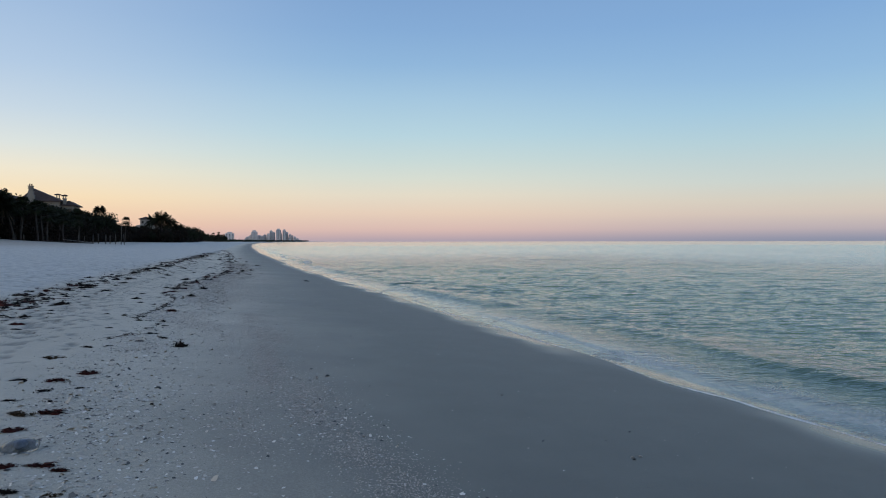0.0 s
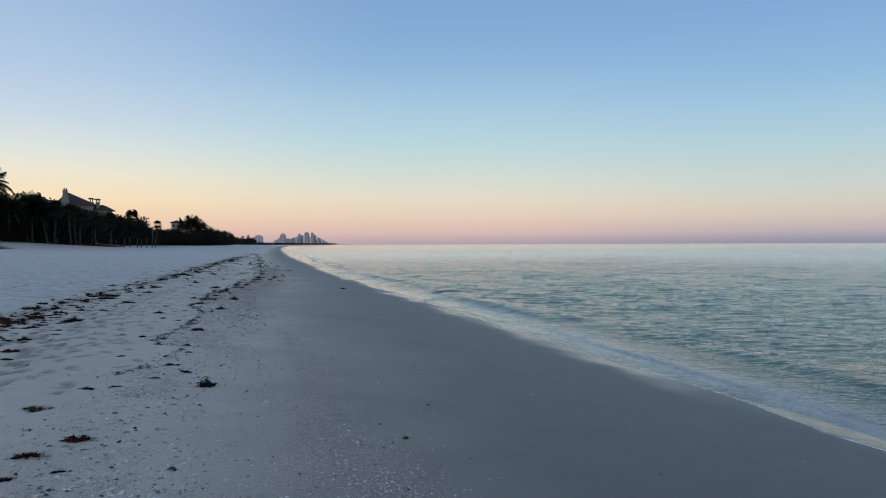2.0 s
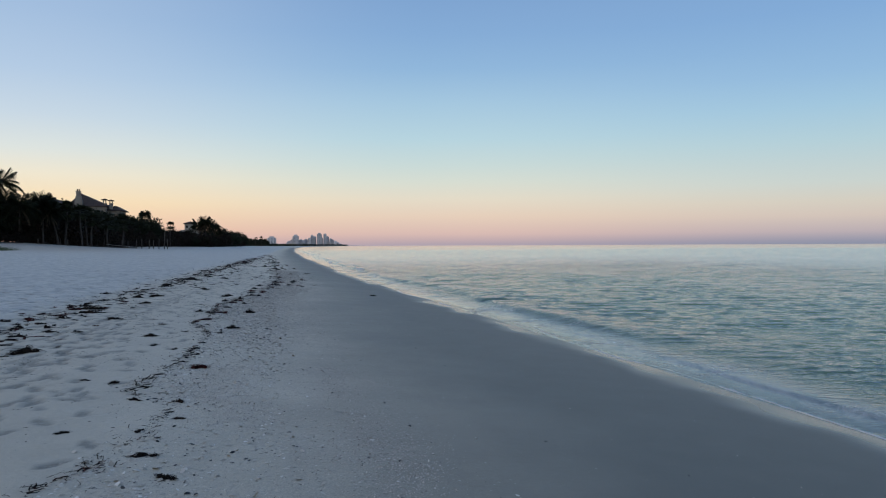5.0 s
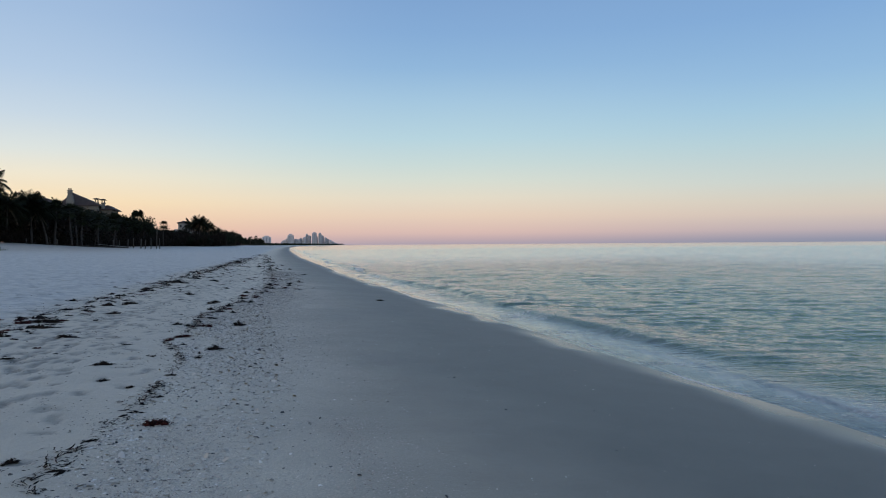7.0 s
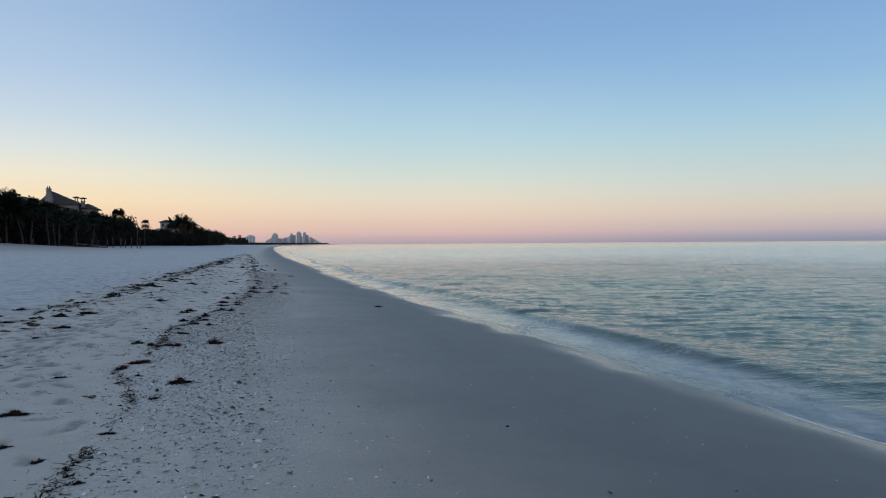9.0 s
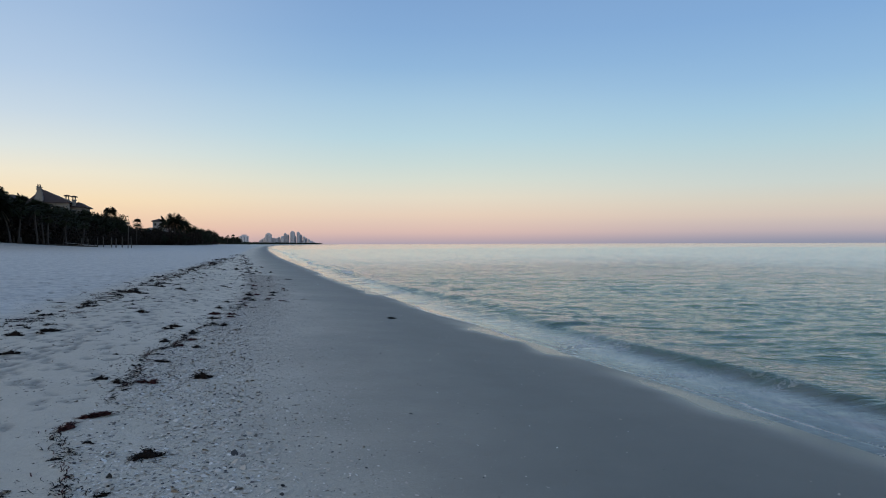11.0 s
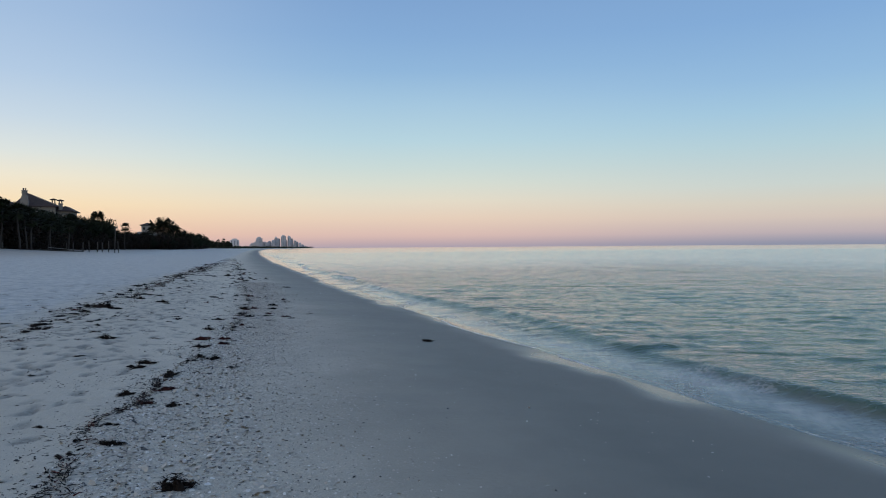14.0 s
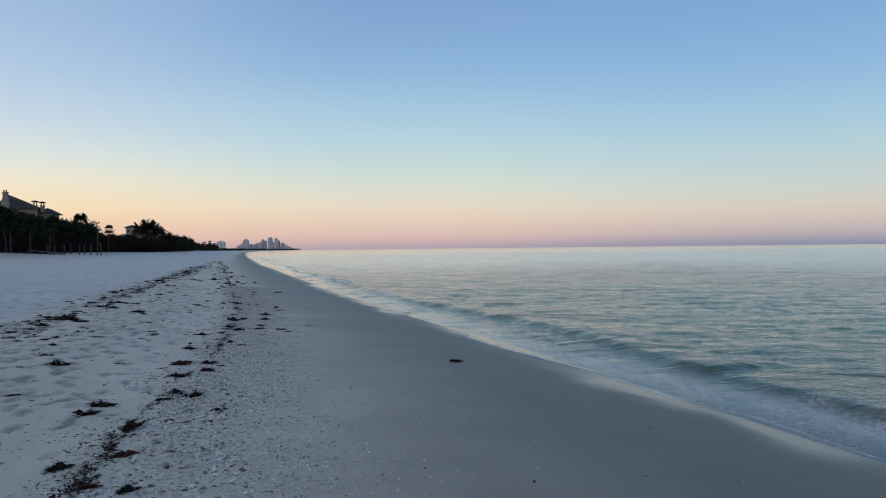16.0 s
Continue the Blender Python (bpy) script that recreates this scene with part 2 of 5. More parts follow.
    # ripples: short-crested chop of every size, softer in the wash
    lay = t.nodes.new("ShaderNodeMapping")
    lay.vector_type = "TEXTURE"
    lay.inputs["Rotation"].default_value = (0, 0, radians(-17))
    lay.inputs["Scale"].default_value = (2.0, 1.0, 1.0)
    t.links.new(c, lay.inputs[0])

    def leaning(scale, detail, rough, lean):
        """Waves whose shoreward faces are the steeper: each crest is drawn forward by its own height."""
        shift = t.nodes.new("ShaderNodeCombineXYZ")
        t.links.new(math_node(t, "MULTIPLY", math_node(t, "SUBTRACT", noise_node(t, lay.outputs[0], scale, 2, 0.5), 0.5), lean / scale), shift.inputs[1])
        moved_to = t.nodes.new("ShaderNodeVectorMath")
        t.links.new(lay.outputs[0], moved_to.inputs[0])
        t.links.new(shift.outputs[0], moved_to.inputs[1])
        return noise_node(t, moved_to.outputs[0], scale, detail, rough)

    chop = leaning(3.8, 4, 0.58, 2.0)
    ripple = leaning(12.0, 3, 0.6, 1.6)
    swell = leaning(0.9, 3, 0.55, 2.0)
    roll = leaning(0.26, 3, 0.55, 2.0)
    open_sea = span(t, math_node(t, "MAXIMUM", u, along), 8.0, 45.0, 0.25, 1.0)
    gusts = span(t, noise_node(t, c, 0.11, 3, 0.6), 0.35, 0.65, 0.75, 1.2)
    h = math_node(t, "ADD", math_node(t, "MULTIPLY", math_node(t, "MULTIPLY", chop, gusts), 0.044),
                  math_node(t, "ADD", math_node(t, "MULTIPLY", ripple, 0.022), math_node(t, "MULTIPLY", open_sea, math_node(t, "MULTIPLY_ADD", roll, 0.22, math_node(t, "MULTIPLY", swell, 0.10)))))
    # the far sea shows the eye mostly the shoreward faces of its waves
    facing = None
    for axis, start, slope in ((u, 2.0, 0.006), (u, 7.0, 0.008), (u, 16.0, 0.010), (u, 30.0, 0.012), (u, 220.0, -0.024), (u, 800.0, -0.012), (along, 0.0, 0.006), (along, 10.0, 0.008), (along, 22.0, 0.010), (along, 38.0, 0.012), (along, 260.0, -0.024), (along, 800.0, -0.012)):
        rise = math_node(t, "MULTIPLY", math_node(t, "MAXIMUM", math_node(t, "SUBTRACT", axis, start), 0.0), slope)
        facing = rise if facing is None else math_node(t, "ADD", facing, rise)
    h = math_node(t, "ADD", math_node(t, "MULTIPLY", h, span(t, afar, 0.0, 0.25, 1.0, 0.35)), facing)
    n = bump_to(t, b, h, 1.0, 1.0)
    t.links.new(span(t, away, 0.3, 1.8, 0.16, 1.0), n.inputs["Strength"])
    t.links.new(n.outputs[0], b.inputs["Coat Normal"])
    t.links.new(span(t, afar, 0.0, 0.5, 0.0, 0.38), b.inputs["Coat Weight"])
    b.inputs["Coat IOR"].default_value, b.inputs["Coat Roughness"].default_value = 1.4, 0.08
    return m


def shell_material(name, stops):
    m, t, b = material(name, 0.5)
    r = t.nodes.new("ShaderNodeNewGeometry").outputs["Random Per Island"]
    t.links.new(ramp_node(t, r, stops), b.inputs["Base Color"])
    b.inputs["Specular IOR Level"].default_value = 0.12
    return m


SAND = sand_material()
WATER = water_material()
SHELL_BITS = shell_material("shell_fragments", [(0.0, (0.06, 0.058, 0.056, 1)), (0.09, (0.18, 0.165, 0.145, 1)), (0.16, (0.43, 0.38, 0.31, 1)), (0.45, (0.55, 0.49, 0.405, 1)),
                                                (0.65, (0.60, 0.525, 0.435, 1)), (0.88, (0.69, 0.63, 0.545, 1)), (1.0, (0.86, 0.82, 0.75, 1))])
PALE_BITS = shell_material("pale_shell_pieces", [(0.0, (0.06, 0.06, 0.06, 1)), (0.14, (0.16, 0.15, 0.14, 1)), (0.2, (0.46, 0.41, 0.345, 1)), (0.5, (0.60, 0.54, 0.455, 1)), (0.75, (0.71, 0.65, 0.565, 1)), (1.0, (0.88, 0.84, 0.77, 1))])
PINK_BITS = shell_material("pink_shell_grit", [(0.0, (0.16, 0.14, 0.125, 1)), (0.12, (0.40, 0.34, 0.285, 1)), (0.5, (0.55, 0.465, 0.385, 1)), (0.85, (0.64, 0.545, 0.455, 1)), (1.0, (0.80, 0.73, 0.64, 1))])
SHELL = varied("shell", (0.55, 0.47, 0.40), (0.84, 0.80, 0.75), 30, 0.4, 0.3, 0.002, "object")
DARK_SHELL = varied("dark_shell", (0.03, 0.032, 0.036), (0.10, 0.10, 0.105), 30, 0.4, 0.3, 0.002, "object")
WEED = varied("dried_seaweed", (0.007, 0.006, 0.005), (0.035, 0.024, 0.018), 18, 0.75, 0.5, 0.01, "island")
RED_WEED = varied("red_seaweed", (0.014, 0.006, 0.005), (0.105, 0.030, 0.024), 18, 0.7, 0.5, 0.01, "island")
GOLD_WEED = varied("yellow_brown_seaweed", (0.03, 0.02, 0.012), (0.13, 0.085, 0.045), 18, 0.7, 0.5, 0.01, "island")
FOAM = varied("sea_foam", (0.74, 0.73, 0.70), (0.88, 0.87, 0.84), 14, 0.85, 0.6, 0.01)
BARK = varied("palm_bark", (0.030, 0.024, 0.020), (0.095, 0.076, 0.062), 3, 0.95, 0.5, 0.03)
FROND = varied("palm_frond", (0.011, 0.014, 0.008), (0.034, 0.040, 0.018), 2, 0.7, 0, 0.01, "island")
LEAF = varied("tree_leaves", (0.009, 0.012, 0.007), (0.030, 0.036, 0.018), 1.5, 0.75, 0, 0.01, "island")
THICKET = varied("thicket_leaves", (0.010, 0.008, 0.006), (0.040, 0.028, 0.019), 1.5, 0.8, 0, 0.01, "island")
for leafy in (FROND, LEAF, THICKET, WEED, RED_WEED, GOLD_WEED):
    leafy.node_tree.nodes["Principled BSDF"].inputs["Specular IOR Level"].default_value = 0.12
DRY_FROND = varied("dead_frond", (0.07, 0.05, 0.03), (0.20, 0.15, 0.10), 2, 0.85, 0, 0.01, "island")
GRASS = varied("dune_grass", (0.035, 0.06, 0.02), (0.10, 0.13, 0.05), 2, 0.7, 0, 0.01, "island")
STUCCO = varied("cream_stucco", (0.22, 0.195, 0.165), (0.33, 0.295, 0.25), 0.5, 0.9, 0.2, 0.01)
ROOF = varied("clay_roof_tiles", (0.040, 0.027, 0.022), (0.095, 0.062, 0.05), 1.2, 0.85, 0.4, 0.03)
PALE_STUCCO = varied("pale_stucco", (0.42, 0.39, 0.35), (0.56, 0.52, 0.47), 0.5, 0.9, 0.2, 0.01)
GLASS_DARK = varied("dark_window_glass", (0.015, 0.018, 0.022), (0.035, 0.04, 0.045), 0.4, 0.12, 0)
# far tower windows: distance haze put into a lighter glass colour
HAZY_GLASS = varied("haze_grey_window_glass", (0.10, 0.105, 0.12), (0.17, 0.175, 0.19), 0.2, 0.3, 0)
CONCRETE = varied("pale_concrete", (0.58, 0.53, 0.51), (0.74, 0.69, 0.66), 0.05, 0.85, 0, 0.01, "object")
POST_WOOD = varied("weathered_post_wood", (0.05, 0.042, 0.035), (0.13, 0.11, 0.09), 4, 0.9, 0.4, 0.01)
BLEACHED = varied("bleached_wood", (0.30, 0.28, 0.25), (0.48, 0.45, 0.41), 3, 0.9, 0.3, 0.01)
JELLY_CORE = varied("jellyfish_core", (0.30, 0.32, 0.35), (0.55, 0.58, 0.62), 30, 0.25, 0.3, 0.004)
JELLY = varied("jellyfish_flesh", (0.20, 0.24, 0.30), (0.44, 0.49, 0.56), 16, 0.03, 0.25, 0.006)
JELLY.node_tree.nodes["Principled BSDF"].inputs["Transmission Weight"].default_value = 0.97
JELLY.node_tree.nodes["Principled BSDF"].inputs["IOR"].default_value = 1.36

# ---------------------------------------------------------------- form of the beach
def lattice(x, y, seed):
    """Smooth random field over the plan, about -1 to 1, one bump per metre."""
    xi, yi = np.floor(x).astype(np.int64), np.floor(y).astype(np.int64)
    fx, fy = x - xi, y - yi
    fx, fy = fx * fx * (3 - 2 * fx), fy * fy * (3 - 2 * fy)

    def h(a, b):
        n = (a * 374761393 + b * 668265263 + seed * 1442695041) & 0x7FFFFFFF
        n = ((n ^ (n >> 13)) * 1274126177) & 0x7FFFFFFF
        return ((n ^ (n >> 16)) & 0xFFFF) / 32767.5 - 1
    top = h(xi, yi) * (1 - fx) + h(xi + 1, yi) * fx
    low = h(xi, yi + 1) * (1 - fx) + h(xi + 1, yi + 1) * fx
    return top * (1 - fy) + low * fy


def shore(y):
    """Where the mean waterline lies, x for y."""
    return np.interp(y, [-5000, 47, 110, 220, 500, 1000, 2000, 4000, 5000], [4.8, 5.0, 6.9, 12.0, 28, 68, 185, 560, 800])


def upper_wrack(y):
    return np.interp(y, [0, 12, 17, 26, 34, 50, 60, 108, 200], [-4.3, -3.75, -3.8, -3.3, -2.8, -1.9, -1.2, 1.3, 5.0])


def lower_wrack(y):
    return np.interp(y, [0, 7, 9.3, 9.7, 10.4, 11.3, 12, 13.1, 14.5, 16.2, 17.5, 17.9, 18.6, 20, 20.7, 22, 22.6, 23.8, 25, 26.3, 27.3, 29.8, 36, 48, 110],
                     [-1.9, -1.7, -1.5, -1.29, -1.09, -0.97, -1.38, -1.23, -1.07, -0.99, -1.16, -1.34, -1.19, -1.05, -1.1, -1.03, -0.76, -0.7, -0.42, -0.35, -0.03, 0.24, 0.8, 1.1, 2.4])


SEA = -0.19
ACROSS = [-5000, -400, -100, -40, -28, -20, -13, -9, -7, -6, -5, -3.85, -3, -1.3, 0, 1.5, 4, 10, 50, 300, 6000]
RISE = [4.0, 3.0, 2.1, 1.45, 1.15, 0.82, 0.52, 0.37, 0.325, 0.265, 0.19, 0.118, 0.06, -0.05, -0.15, -0.34, -0.65, -1.1, -3, -8, -12]


def sand_base(x, y):
    """The sand's height, without its small relief."""
    u = x - shore(y)
    z = np.interp(u, ACROSS, RISE)
    z = z + 0.95 * np.exp(-(((x + 43) / 12.0) ** 2 + ((y - 138) / 22) ** 2)) * (y < 400)
    return z


def spaced(lo, fine_lo, fine_hi, hi, step, grow):
    """Coordinates with even steps in the middle that grow towards both ends."""
    mid = list(np.arange(fine_lo, fine_hi, step))
    up, s = [], step
    while not up or up[-1] < hi:
        s *= grow
        up.append((up[-1] if up else mid[-1]) + s)
    up[-1] = hi
    down, s = [], step
    while not down or down[-1] > lo:
        s *= grow
        down.append((down[-1] if down else mid[0]) - s)
    down[-1] = lo
    return np.array(down[::-1] + mid + up)


def sheet(name, us, ys, x, z, mat, extra=None):
    """A mesh sheet over a grid; its uv map "shore" gives the way from the waterline and along the beach, in metres."""
    ny, nx = x.shape
    verts = np.stack([x, np.repeat(ys[:, None], nx, 1), z], -1).reshape(-1, 3)
    i = np.arange(ny * nx).reshape(ny, nx)
    quads = np.stack([i[:-1, :-1], i[:-1, 1:], i[1:, 1:], i[1:, :-1]], -1).reshape(-1, 4)
    me = bpy.data.meshes.new(name)
    me.vertices.add(len(verts))
    me.vertices.foreach_set("co", verts.ravel().astype(np.float32))
    me.loops.add(quads.size)
    me.loops.foreach_set("vertex_index", quads.ravel().astype(np.int32))
    me.polygons.add(len(quads))
    me.polygons.foreach_set("loop_start", (np.arange(len(quads)) * 4).astype(np.int32))
    me.polygons.foreach_set("use_smooth", np.ones(len(quads), bool))
    uv = me.uv_layers.new(name="shore")
    flat_uv = np.stack([np.repeat(us[None, :], ny, 0), np.repeat(ys[:, None], nx, 1)], -1).reshape(-1, 2)
    uv.data.foreach_set("uv", flat_uv[quads.ravel()].ravel().astype(np.float32))
    for key, values in (extra or {}).items():
        a = me.attributes.new(key, "FLOAT", "POINT")
        a.data.foreach_set("value", values.ravel().astype(np.float32))
    me.update(calc_edges=True)
    me.validate()
    me.materials.append(mat)
    return new(name, me)


rng = np.random.default_rng(7)


def build_ground():
    us = np.concatenate([spaced(-4900, -11.5, -4.2, -4.2, 0.042, 1.06)[:-1], np.arange(-4.2, 1.0, 0.11), 1.0 + np.cumsum(0.14 * 1.12 ** np.arange(80))])
    us = us[us < 4900]
    ys = spaced(-4900, -1.0, 44.0, 4950, 0.046, 1.045)
    U, Y = np.meshgrid(us, ys)
    X = U + shore(ys)[:, None]
    z = sand_base(X, Y)
    dry = np.clip((-4.6 - U) / 1.6, 0, 1)
    soft = np.clip((upper_wrack(ys)[:, None] - X + 0.4) / 1.2, 0, 1)
    far = 1 / (1 + np.maximum(0, Y - 60) / 60)
    z += dry * far * (0.007 * lattice(X * 1.4, Y * 1.4, 3) + 0.004 * lattice(X * 5, Y * 5, 4) + 0.003 * lattice(X * 12, Y * 12, 5))
    z += soft * far * (0.016 * lattice(X * 1.1, Y * 1.1, 6) + 0.013 * lattice(X * 2.7, Y * 2.7, 8) + 0.010 * lattice(X * 6, Y * 6, 9))
    z += (1 - dry) * 0.006 * lattice(X * 0.8, Y * 0.5, 11) * (U < 1) * far
    # footprints, in loose trails along the beach between the two lines of weed and up on the soft sand
    prints = []
    trod_shade = np.zeros_like(z)
    for trail in range(22):
        along, side, way = rng.uniform(0.12, 0.95), 1, rng.choice([-1, 1])
        y = rng.uniform(-1, 8)
        while y < 62:
            y += rng.uniform(0.55, 0.8)
            side = -side
            if rng.random() < 0.2:
                continue
            lo, hi = upper_wrack(y) - 1.2, lower_wrack(y) - 0.35
            px = lo + (hi - lo) * (along + 0.07 * math.sin(y / 7 + trail)) + side * 0.11 + rng.normal(0, 0.05)
            prints.append((px, y, rng.normal(0, 0.3), way, rng.uniform(0.006, 0.015), 0.9))
    for _ in range(420):
        y = rng.uniform(8, 70)
        prints.append((upper_wrack(y) - abs(rng.normal(0, 2.6)), y, rng.uniform(-3, 3), 1, rng.uniform(0.018, 0.042), 1.0))
    for _ in range(420):
        y, f = rng.uniform(4, 46), rng.uniform(0.08, 0.97)
        prints.append((upper_wrack(y) * (1 - f) + (lower_wrack(y) - 0.12) * f, y, rng.normal(0, 0.7), rng.choice([-1, 1]), rng.uniform(0.005, 0.012), rng.uniform(0.5, 0.9)))
    for px, y, turn, way, deep, big in prints:
        j0, j1 = np.searchsorted(ys, [y - 0.34, y + 0.34])
        u0 = px - shore(y)
        i0, i1 = np.searchsorted(us, [u0 - 0.34, u0 + 0.34])
        if i1 - i0 < 3 or j1 - j0 < 3:
            continue
        dx, dy = X[j0:j1, i0:i1] - px, (Y[j0:j1, i0:i1] - y) * way
        c, s = math.cos(turn), math.sin(turn)
        a, b = (dx * c + dy * s) / big, (-dx * s + dy * c) / big
        wide = 0.062 + 0.011 * np.tanh(b / 0.08)
        r = np.sqrt((a / wide) ** 2 + (b / 0.155) ** 2)
        # mask that darkens the hollow, shade and damp together
        trod_shade[j0:j1, i0:i1] = np.maximum(trod_shade[j0:j1, i0:i1], min(1.0, deep / 0.010) / (1 + np.exp((r - 1) * 13)))
        z[j0:j1, i0:i1] += -deep / (1 + np.exp((r - 1) * 22)) + 0.28 * deep * np.exp(-((r - 1.35) / 0.28) ** 2) * (1 + 0.7 * np.tanh(b / 0.1))
    ob = sheet("ground", us, ys, X, z, SAND, {"trod_shade": trod_shade})
    tagged(ob, "pale quartz sand beach, damp towards the sea", "sand", kind="structure")
    return us, ys, z


G_US, G_YS, G_Z = build_ground()


def ground_at(x, y):
    """Height of the built ground under a point."""
    u = x - float(shore(y))
    i = int(np.clip(np.searchsorted(G_US, u) - 1, 0, len(G_US) - 2))
    j = int(np.clip(np.searchsorted(G_YS, y) - 1, 0, len(G_YS) - 2))
    fu = (u - G_US[i]) / (G_US[i + 1] - G_US[i])
    fy = (y - G_YS[j]) / (G_YS[j + 1] - G_YS[j])
    low = G_Z[j, i] * (1 - fu) + G_Z[j, i + 1] * fu
    top = G_Z[j + 1, i] * (1 - fu) + G_Z[j + 1, i + 1] * fu
    return float(low * (1 - fy) + top * fy)


# ---------------------------------------------------------------- sea
def swash_edge(y):
    """How far the thin edge of the water stands from the mean waterline."""
    y = np.asarray(y, float)
    o = 0 * y
    return 0.46 + 0.42 * lattice(y / 5.2, o, 21) + 0.13 * lattice(y / 1.7, o, 22) + 0.045 * lattice(y / 0.5, o, 23)


def build_sea():
    us = np.concatenate([np.arange(-1.1, 10.0, 0.055), 10.0 + np.cumsum(0.058 * 1.024 ** np.arange(330))])
    us = us[us < 4950]
    us[-1] = 4950
    behind = 1.5 - np.cumsum(0.06 * 1.09 ** np.arange(110))
    ahead = 14.0 + np.cumsum(0.056 * 1.0047 ** np.arange(700))
    beyond = ahead[-1] + np.cumsum(1.5 * 1.03 ** np.arange(160))
    ys = np.concatenate([behind[behind > -4900][::-1], np.arange(1.5, 14.0, 0.055), ahead, beyond[beyond < 4940], [4950]])
    U, Y = np.meshgrid(us, ys)
    X = U + shore(ys)[:, None]
    sand = sand_base(X, Y)
    edge = swash_edge(ys)[:, None]
    away = U - edge
    film = sand + 0.016 * (1 - np.exp(-np.clip(away, -0.25, 9) * 5))
    z = np.maximum(SEA, film)
    calm = 1 / (1 + np.maximum(0, np.maximum(U, np.abs(Y - 20)) - 20) / 45)
    zero = 0 * ys
    # the last low wave before the sand: a broken crest with a steep shoreward face
    crest = (2.15 + 0.55 * lattice(ys / 11, zero, 31) + 0.22 * lattice(ys / 3.4, zero, 32))[:, None]
    tall = np.clip(0.08 + 0.115 * lattice(ys / 7, zero + 0.5, 33) + 0.05 * (ys > 26), 0.012, 0.2)[:, None]
    d = U - crest
    wave = np.where(d < 0, np.exp(-(d / 0.24) ** 2), np.exp(-(d / 0.8) ** 2))
    z += tall * wave * (np.abs(Y) < 400)
    # an older, flatter one that runs up the wash, and a swell behind
    bore = (1.05 + 0.30 * lattice(ys / 8, zero + 2, 38) + 0.10 * lattice(ys / 2.1, zero, 39))[:, None]
    e = U - bore
    z += np.clip(0.008 + 0.026 * lattice(ys / 6, zero + 1, 40), 0, 0.03)[:, None] * np.where(e < 0, np.exp(-(e / 0.07) ** 2), np.exp(-(e / 0.45) ** 2)) * (np.abs(Y) < 200)
    crest2 = (6.6 + 1.0 * lattice(ys / 21, zero, 35))[:, None]
    z += 0.10 * np.clip(0.6 + 0.8 * lattice(ys / 14, zero, 36), 0, 1)[:, None] * np.exp(-((U - crest2) / 0.9) ** 2) * (np.abs(Y) < 500)
    grow = np.clip((away - 0.4) / 1.8, 0, 1) * calm
    wrng = np.random.default_rng(3)
    step = np.maximum(np.gradient(ys)[:, None], 0.30 * np.gradient(us)[None, :])
    reach = np.hypot(U, Y - 8)
    for k in range(54):
        length = 0.20 * 16.0 ** (k / 53)
        turn = wrng.normal(1.24, 0.28)
        wave_no = 2 * math.pi / length
        phase = wave_no * (X * math.cos(turn) + Y * math.sin(turn)) + wrng.uniform(0, 6.28)
        phase = phase + 2.2 * lattice(X / (2 * length) + 3 * k, Y / (2 * length), 41 + k)
        env = np.clip(0.30 + 0.9 * lattice(X / (4 * length) - 5 * k, Y / (4 * length), 141 + k), 0, 1)
        env *= np.clip(length / (2.6 * step) - 0.6, 0, 1) * np.clip(reach / (16 * length), 0.12, 1)
        z += grow * env * 0.0092 * (length / 0.5) ** (0.75 if length < 0.5 else 0.15) * (0.5 + 0.5 * np.sin(phase + 0.92 * np.sin(phase))) ** 1.5
    foam = np.clip(1 - np.abs(away - 0.03) / 0.06, 0, 1) * np.clip(0.62 + 0.5 * lattice(ys / 3.1, zero, 51), 0, 1)[:, None]
    breaking = np.clip(1.8 * lattice(ys / 8, zero, 33 + 20) - 0.15, 0, 1)[:, None]
    foam = np.maximum(foam, breaking * np.exp(-((d + 0.20) / 0.20) ** 2))
    foam = np.maximum(foam, 0.45 * np.clip(0.2 + 0.9 * lattice(ys / 4, zero + 4, 57), 0, 1)[:, None] * np.exp(-((e + 0.03) / 0.035) ** 2))
    streak = np.clip(1.7 * lattice(U * 2.4 + 7, Y / 13, 55) + 0.5 * lattice(U * 5, Y / 4, 56) - 0.35 + 0.22 * np.clip((Y - 20) / 20, 0, 1), 0, 1)
    foam = np.maximum(foam, 0.5 * streak * np.clip((Y - 16) / 26, 0.25, 1) * np.clip((away - 0.1) * 2, 0, 1) * np.clip((np.clip(3 + Y / 20, 4, 7) - U) / 2.5, 0, 1))
    foam *= (U < 8)
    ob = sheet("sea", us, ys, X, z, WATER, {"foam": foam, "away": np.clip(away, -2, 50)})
    tagged(ob, "calm green sea with small ripples and a low breaker", "water", kind="structure")


build_sea()


